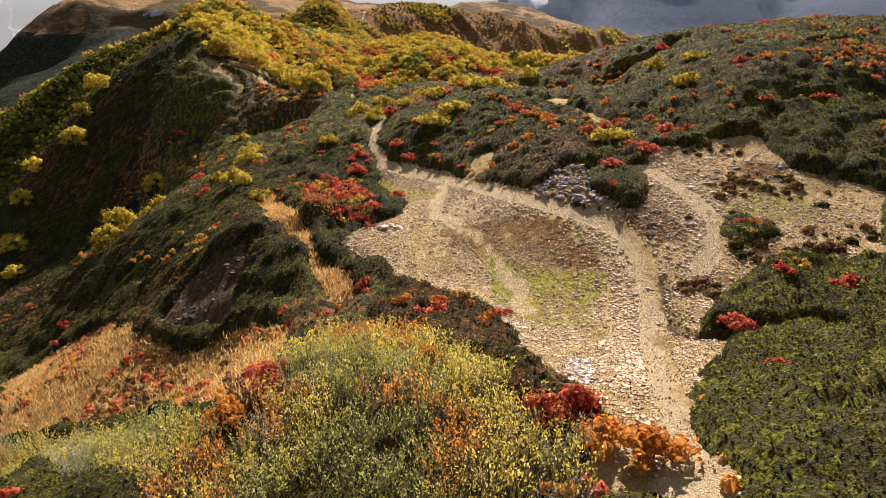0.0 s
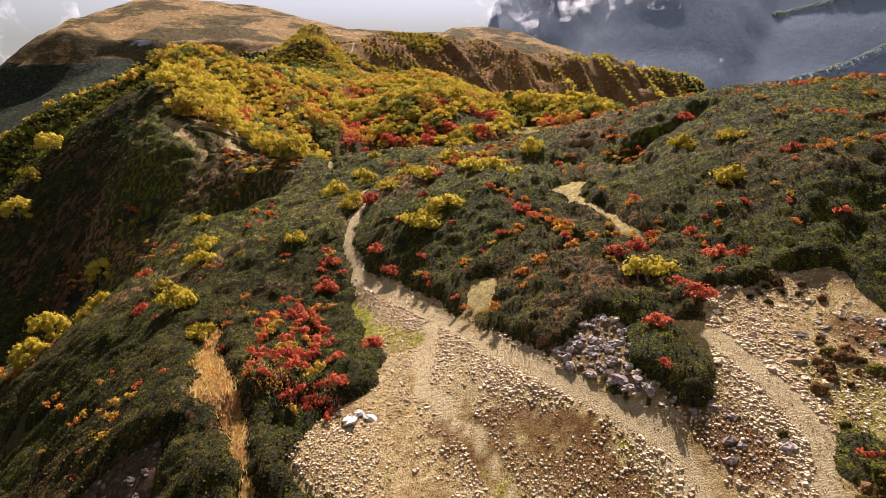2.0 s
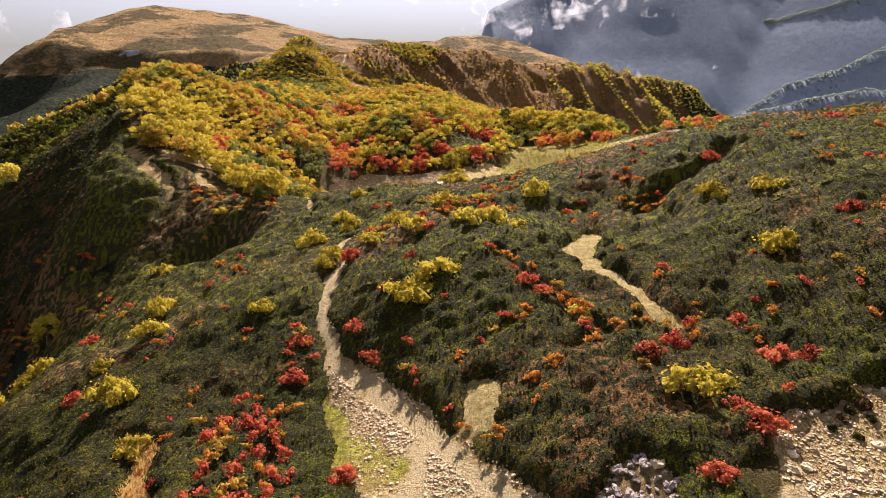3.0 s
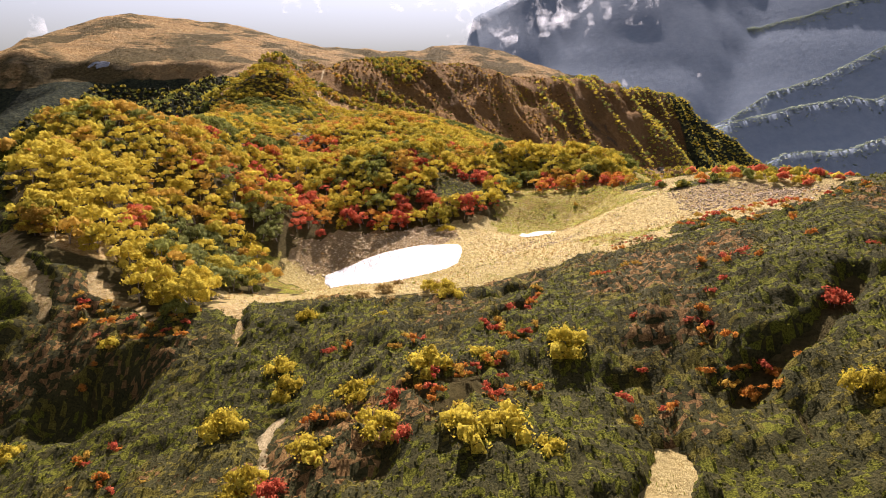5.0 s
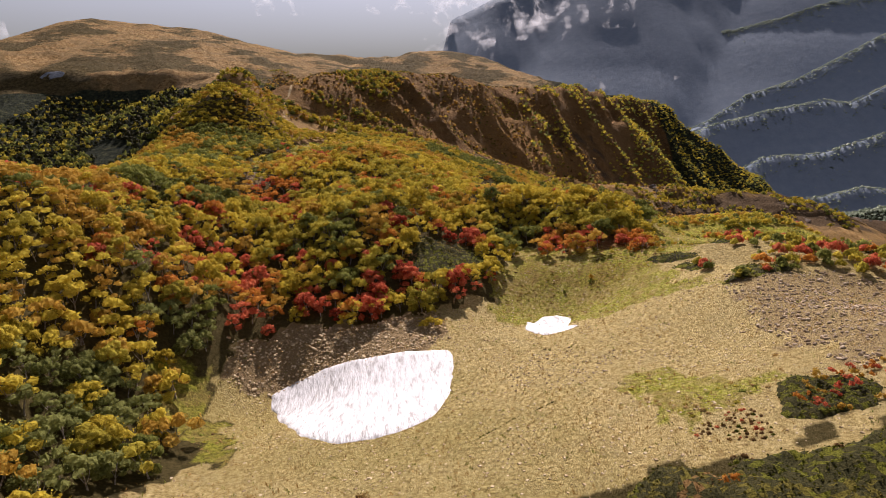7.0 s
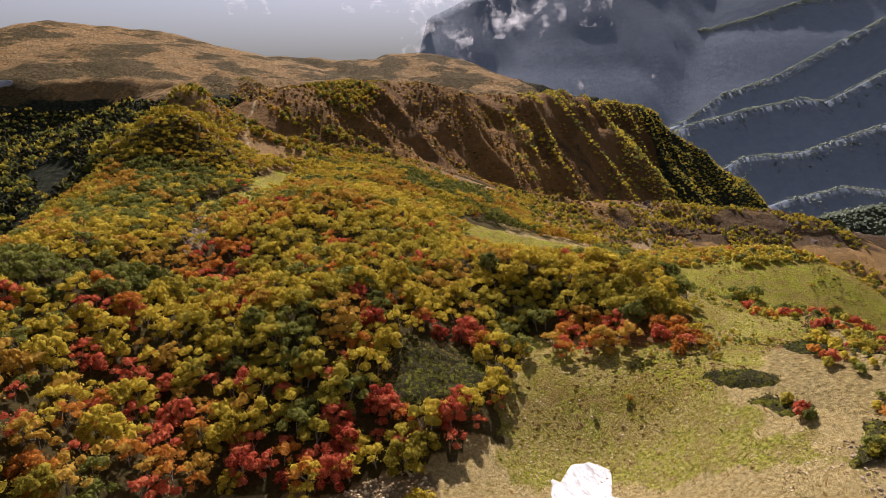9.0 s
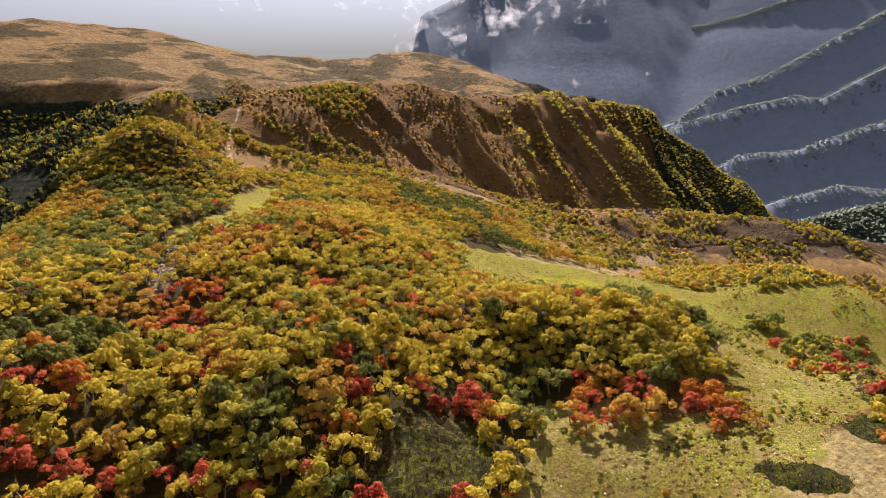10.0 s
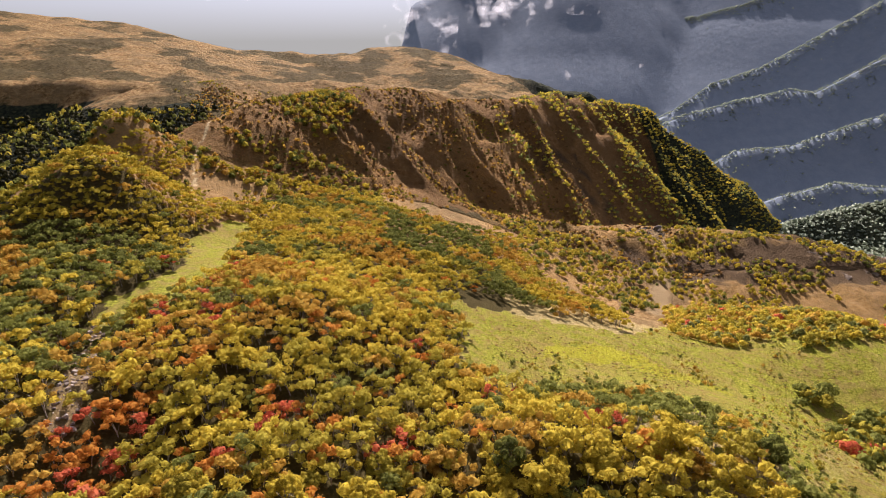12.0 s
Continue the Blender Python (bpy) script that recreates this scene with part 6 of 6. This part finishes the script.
# ---- grass ----
def grass_cover(name, label, polys, box, step, slots, pick, height, seed):
    x, y = spots(*box, step, seed)
    m = any_inside(*wobbled(x, y, 0.8), polys)
    x, y = x[m], y[m]
    r = np.random.default_rng(seed)
    keep = fbm(x + 60, y, 4, 3) + 0.4 * (r.random(len(x)) - 0.5) > (0.30 if name == "golden_grass" else 0.46)
    x, y = x[keep], y[keep]
    slot = (r.random(len(x)) < pick).astype(int)
    cover(name, label, "grass", [grass_form(seed + k, height) for k in range(5)], slots, x, y, 0.7 + 0.7 * r.random(len(x)), slot, 0, None, seed)


grass_cover("golden_grass", "dry golden grass on the steep near slope", [GOLD_SLOPE, ORANGE_STRIP], (-55, 0, 15, 70), 0.36, [GRASS_GOLD, LEAF["orange"]], 0.10, 0.34, 401)
grass_cover("saddle_grass", "short yellow-green grass on the stony saddle", [SADDLE_GRASS, SADDLE_GREEN, GRASS_TONGUE, BROWN_PATCH, LANE], (-10, 30, 25, 85), 0.36, [GRASS_GOLD, GRASS_GREEN], 0.55, 0.10, 411)
grass_cover("saddle_tufts", "withered straw tufts scattered on bare soil", [SADDLE, BARE_RIGHT], (-12, 36, 10, 72), 0.42, [LEAF["straw"], PINE_C], 0.45, 0.11, 416)
grass_cover("basin_grass", "dry straw grass across the basin floor", [BASIN], (-30, 66, 105, 200), 1.1, [GRASS_GOLD, GRASS_GREEN], 0.25, 0.28, 421)
grass_cover("meadow_grass", "green and yellow meadow grass", [MEADOW, MEADOW_LOW, GULLY_GRASS, SLOPE_GRASS, BASIN_GRASS], (-45, 165, 128, 345), 1.0, [GRASS_GREEN, GRASS_GOLD], 0.4, 0.26, 431)

x, y = spots(-26, 215, 118, 320, 0.95, 441)
r = np.random.default_rng(442)
m = any_inside(*wobbled(x, y, 2.0), [MEADOW, MEADOW_LOW, BASIN_GRASS, BASIN_GRASS_B, SLOPE_GRASS]) & (fbm(x + 33, y, 7, 4) + 0.3 * (r.random(len(x)) - 0.5) > np.where(inside(x, y, LOW_HEATH), 0.52, 0.57)) & ~is_wood(x, y)
x, y = x[m], y[m]
pick = np.where(fbm(x + 5, y + 70, 10, 3) > 0.52, r.choice([0, 1, 3], len(x)), r.choice([0, 2, 2], len(x)))
size = 0.35 + 0.45 * r.random(len(x))
cover("grass_tussocks", "olive and tawny tussocks across the meadow", "grass", [mat_form(380 + k, 1, 6, 0.16, 0.5, 4) for k in range(5)], [LEAF["olive"], GRASS_GREEN, LEAF["straw"], PINE_C], x, y, size, pick, 0.1, size * 0.45, 443)

# ---- stones ----
def stone_cover(name, label, polys, box, step, slot, lo, hi, keep, seed, extra=None, form=pebble_form, sink=-0.1):
    x, y = spots(*box, step, seed)
    r = np.random.default_rng(seed)
    m = any_inside(*wobbled(x, y, 0.8), polys) & (fbm(x, y, 3.5, 3) + 0.5 * (r.random(len(x)) - 0.5) > keep) & (near_track(x, y, 0.8) < 0.45)
    if extra is not None:
        m |= extra(x, y) * r.random(len(x)) > 0.45
    x, y = x[m], y[m]
    size = lo + (hi - lo) * np.random.default_rng(seed + 1).random(len(x)) ** 3
    cover(name, label, "stones", [form(seed + k) for k in range(8)], [slot], x, y, size, np.zeros(len(x), int), sink, size * 0.75, seed, smooth=False)


stone_cover("saddle_stones", "pale loose stones on the saddle and its tracks", [SADDLE, SADDLE_LANE, BARE_RIGHT], (-12, 36, 10, 72), 0.20, STONE, 0.05, 0.20, 0.45, 501, None, stone_form, -0.05)
stone_cover("saddle_rubble", "pale rubble strewn along the worn saddle track", [RUBBLE, RUBBLE_SIDE], (-10, 24, 16, 72), 0.165, STONE, 0.06, 0.28, 0.36, 506, None, stone_form, -0.05)
stone_cover("brown_rubble", "small brown stones among the pale rubble", [RUBBLE, RUBBLE_SIDE, SADDLE, BARE_RIGHT], (-10, 36, 16, 72), 0.22, SCREE_STONE, 0.06, 0.26, 0.45, 507, None, stone_form, -0.05)
stone_cover("ledge_rocks", "low broken rock ledges beside the saddle track", [SADDLE_LEDGE, RIGHT_LEDGE], (10, 32, 34, 52), 0.62, PALE_STONE, 0.16, 0.9, 0.44, 509, None, boulder_form, 0.12)
stone_cover("white_stones", "heap of pale stones beside the track", [WHITE_HEAP], (-6, 14, 8, 34), 0.3, PALE_WHITE, 0.12, 0.4, 0.2, 556)
def rock_things(polys, box, step, lo, hi, keep, seed, slot, label, group):
    """Single rocks lying on the ground, each a thing of its own."""
    x, y = spots(*box, step, seed)
    r = np.random.default_rng(seed)
    m = any_inside(*wobbled(x, y, 0.5), polys) & (r.random(len(x)) < keep)
    x, y = x[m], y[m]
    meshes = [grid_mesh("rock", *boulder_form(seed + k), [slot], smooth=False) for k in range(7)]
    for px_, py_, pz_ in zip(x, y, ground_height(x, y)):
        k = lo + (hi - lo) * r.random() ** 2
        ob = tagged(new("rock", meshes[r.integers(0, 7)]), label, "rock", group)
        ob.matrix_basis = Matrix.LocRotScale((px_, py_, pz_ + 0.08 * k), Euler((r.uniform(-0.3, 0.3), r.uniform(-0.3, 0.3), r.uniform(0, 6.28))), Vector((1, r.uniform(0.7, 1.2), r.uniform(0.6, 0.95))) * k)


rock_things([LUMP_ROCK], (5, 16, 40, 54), 0.42, 0.2, 0.8, 0.9, 511, PALE_STONE, "pale broken rock of the outcrop below the pines", "rocks of the outcrop")
rock_things([[(-17.6, 46.8), (-17.4, 48.6), (-15.6, 48.6), (-15.6, 46.8)]], (-19, -14, 45, 50), 0.8, 0.7, 1.5, 0.8, 571, PALE_WHITE, "pale boulder on the crest above the dark rock face", "pale boulders")
rock_things([[(-50.4, 109), (-50.4, 111), (-48.6, 111), (-48.6, 109)], [(-4.6, 44), (-4.6, 46), (-2.8, 46), (-2.8, 44)]], (-52, -1, 42, 113), 1.0, 0.6, 1.2, 0.7, 572, PALE_WHITE, "lone pale boulder lying in the scrub", "pale boulders")
stone_cover("scree", "brown loose scree below the wood", [SCREE], (-28, 14, 148, 175), 0.36, STONE, 0.12, 0.6, 0.22, 521)
stone_cover("ditch_stones", "pale stones along the edge of the eroded ditch", [], (10, 21, 24, 36), 0.28, PALE_WHITE, 0.06, 0.3, 0.5, 567, lambda x, y: 0.8 * np.exp(-((line_distance(x, y, DITCH) - 0.7) / 0.25) ** 2))
stone_cover("gully_stones", "pale grey stones in the gully between the woods", [GULLY_STONES], (-44, -26, 220, 262), 0.7, PALE_STONE, 0.2, 0.9, 0.42, 566)
stone_cover("lane_stones", "pale broken stones filling the worn lane", [SADDLE_LANE, TRACK_END], (-12, 8, 40, 74), 0.26, STONE, 0.07, 0.32, 0.36, 526)
stone_cover("basin_stones", "small tan stones on the basin floor", [BASIN, STONES_RIGHT, MEADOW_LOW], (-26, 66, 108, 200), 0.62, STONE, 0.08, 0.34, 0.50, 531, None, stone_form, 0.05)
stone_cover("pebble_field", "dark brown pebbles beside the small snow patch", [DARK_PEBBLES], (8, 66, 120, 200), 0.55, SCREE_STONE, 0.10, 0.34, 0.50, 536)
stone_cover("stone_bank", "brown broken stones below the scrub bank", [STONE_BANK, STONES_RIGHT], (20, 110, 120, 215), 0.45, SCREE_STONE, 0.10, 0.5, 0.36, 538)
stone_cover("rim_rocks", "dark broken rocks on the valley rim", [], (130, 345, 330, 490), 2.4, DARK_ROCK, 0.8, 7.0, 0.5, 541, lambda x, y: np.exp(-(line_distance(x, y, [p[:2] for p in CREST_RIM]) / 9) ** 2) + 0.5 * (fbm(x, y, 18, 3) > 0.6) * (y > 378) * (x > 190), boulder_form, 0.25)
stone_cover("face_rocks", "dark earthy rocks in the steep broken face", [ROCK_FACE], (-26, -10, 34, 50), 0.8, DARK_ROCK, 0.2, 0.8, 0.52, 561, None, boulder_form, 0.1)
stone_cover("lane_rocks", "rough pale rocks scattered on the saddle", [LUMP_ROCK, BARE_RIGHT], (5, 36, 30, 60), 1.1, STONE, 0.4, 1.3, 0.55, 551, None, boulder_form, 0.05)

# ---- old snow in the basin ----
def snow_patch(name, outline, thick, label, skin=SNOW):
    cx, cy = sum(p[0] for p in outline) / len(outline), sum(p[1] for p in outline) / len(outline)
    ring = []
    for (ax, ay), (bx, by) in zip(outline, outline[1:] + outline[:1]):
        for k in range(8):
            ring.append((ax + (bx - ax) * k / 8, ay + (by - ay) * k / 8))
    ring = np.array(ring)
    for _ in range(5):
        ring = (np.roll(ring, 1, 0) + 2 * ring + np.roll(ring, -1, 0)) / 4
    ring += (fbm(ring[:, 0], ring[:, 1], 1.4, 2)[:, None] - 0.5) * 0.7
    n, V = len(ring), []
    shares = [1.0, 0.985, 0.95, 0.88, 0.78, 0.66, 0.54, 0.42, 0.30, 0.18, 0.06]
    for s in shares:
        px, py = cx + (ring[:, 0] - cx) * s, cy + (ring[:, 1] - cy) * s
        lift = thick * min(1, (1 - s) * 9) ** 0.5
        V.append(np.stack([px, py, ground_height(px, py) - 0.06 + lift + 0.16 * (fbm(px, py, 1.3, 3) - 0.5) * (s < 0.97)], -1))
    V = np.concatenate(V)
    Q = [(k * n + i, k * n + (i + 1) % n, (k + 1) * n + (i + 1) % n, (k + 1) * n + i) for k in range(len(shares) - 1) for i in range(n)]
    last = (len(shares) - 1) * n
    V = np.vstack([V, V[last:].mean(0)])
    Q += [(last + i, last + (i + 1) % n, len(V) - 1, len(V) - 1) for i in range(0)]
    me = grid_mesh(name, V, np.array(Q), [skin])
    bm = bmesh.new()
    bm.from_mesh(me)
    bm.verts.ensure_lookup_table()
    for i in range(n):
        bm.faces.new((bm.verts[last + i], bm.verts[last + (i + 1) % n], bm.verts[len(V) - 1])).smooth = True
    bmesh.ops.recalc_face_normals(bm, faces=bm.faces)
    bm.to_mesh(me)
    bm.free()
    tagged(new(name, me), label, "snow patch", group="snow patches")


snow_patch("snow_patch", SNOW_A, 0.35, "large dirty white patch of old snow in the basin")
snow_patch("snow_patch", [(-318, 661), (-313, 667), (-305, 669), (-298, 668), (-297, 663), (-304, 661), (-311, 658)], 0.15, "grey old snow lying on the brown mountain flank", GREY_SNOW)
snow_patch("snow_patch", SNOW_B, 0.2, "small white patch of old snow on dry grass")

# ---- clouds drifting before the far mountain wall ----
CLOUD, add = material("cloud")
pos = add("ShaderNodeNewGeometry").outputs["Position"]
n = add("ShaderNodeTexNoise", {"Vector": pos, "Scale": 0.011, "Detail": 10.0, "Roughness": 0.6, "Distortion": 0.4}).outputs[0]
n = add("ShaderNodeMapRange", {0: n, 1: 0.3, 2: 0.7, 3: -0.5, 4: 0.4}).outputs[0]
dense = add("ShaderNodeAttribute", {}, attribute_name="density").outputs["Fac"]
thick = add("ShaderNodeMath", {0: n, 1: dense}, operation="ADD").outputs[0]
thick = add("ShaderNodeMapRange", {0: thick, 1: 0.0, 2: 0.9, 3: 0.0, 4: 0.93}).outputs[0]
thin_ = add("ShaderNodeBsdfTransparent").outputs[0]
back = add("ShaderNodeBsdfTranslucent", {"Color": (0.8, 0.8, 0.81, 1)}).outputs[0]
front = add("ShaderNodeBsdfDiffuse", {"Color": (0.7, 0.71, 0.73, 1)}).outputs[0]
white = add("ShaderNodeMixShader", {0: 0.55, 1: front, 2: back}).outputs[0]
add("ShaderNodeOutputMaterial", {"Surface": add("ShaderNodeMixShader", {0: thick, 1: thin_, 2: white}).outputs[0]})


def cloud(name, middle, half, density, seed, label):
    """A thin bank of vapour: a billowing sheet, dense in the middle and torn at its edge."""
    u, w = np.meshgrid(np.linspace(-1, 1, 40), np.linspace(-1, 1, 30))
    x, z = middle[0] + u * half[0], middle[2] + w * half[1]
    y = middle[1] + 0.35 * half[1] * (fbm(u * 3 + seed, w * 3, 1.0, 4) - 0.5) * 2
    d = (density + 0.4) * np.clip(1 - u ** 2 - w ** 2, 0, 1) ** 0.7 - 0.4 + 0.6 * (fbm(u * 2.2 + seed, w * 2.2 + 9, 1.0, 3) - 0.5)
    d = np.where(u ** 2 + w ** 2 > 0.97, -1.0, d)
    ids = np.arange(u.size).reshape(u.shape)
    q = np.stack([ids[:-1, :-1], ids[:-1, 1:], ids[1:, 1:], ids[1:, :-1]], -1).reshape(-1, 4)
    me = grid_mesh(name, np.stack([x, y, z], -1).reshape(-1, 3), q, [CLOUD])
    me.attributes.new("density", "FLOAT", "POINT").data.foreach_set("value", d.astype(np.float32).ravel())
    tagged(new(name, me), label, "cloud", kind="stuff")


cloud("cloud_wisp", (852, 2500, 95), (46, 66), 1.0, 1, "small white wisp of cloud before the dark mountain")
cloud("cloud_wisp", (1197, 2500, 60), (36, 26), 0.8, 2, "small torn shred of white cloud")
cloud("cloud_bank", (288, 2650, 300), (150, 175), 1.5, 4, "bright torn cloud hanging on the mountain's end")
cloud("cloud_bank", (505, 2560, 320), (230, 85), 1.3, 7, "torn grey-white cloud bank along the mountain's flank")
cloud("cloud_bank", (745, 2560, 345), (260, 65), 1.2, 5, "thin white cloud streak high on the mountain wall")
cloud("cloud_bank", (-1330, 1900, 150), (260, 190), 0.8, 6, "grey-white cloud behind the summit's far flank")
cloud("cloud_shred", (-560, 3100, 440), (150, 40), 0.75, 8, "grey shred of cloud in the pale sky")
cloud("cloud_shred", (60, 3100, 450), (170, 45), 0.8, 9, "grey shred of cloud beside the mountain")
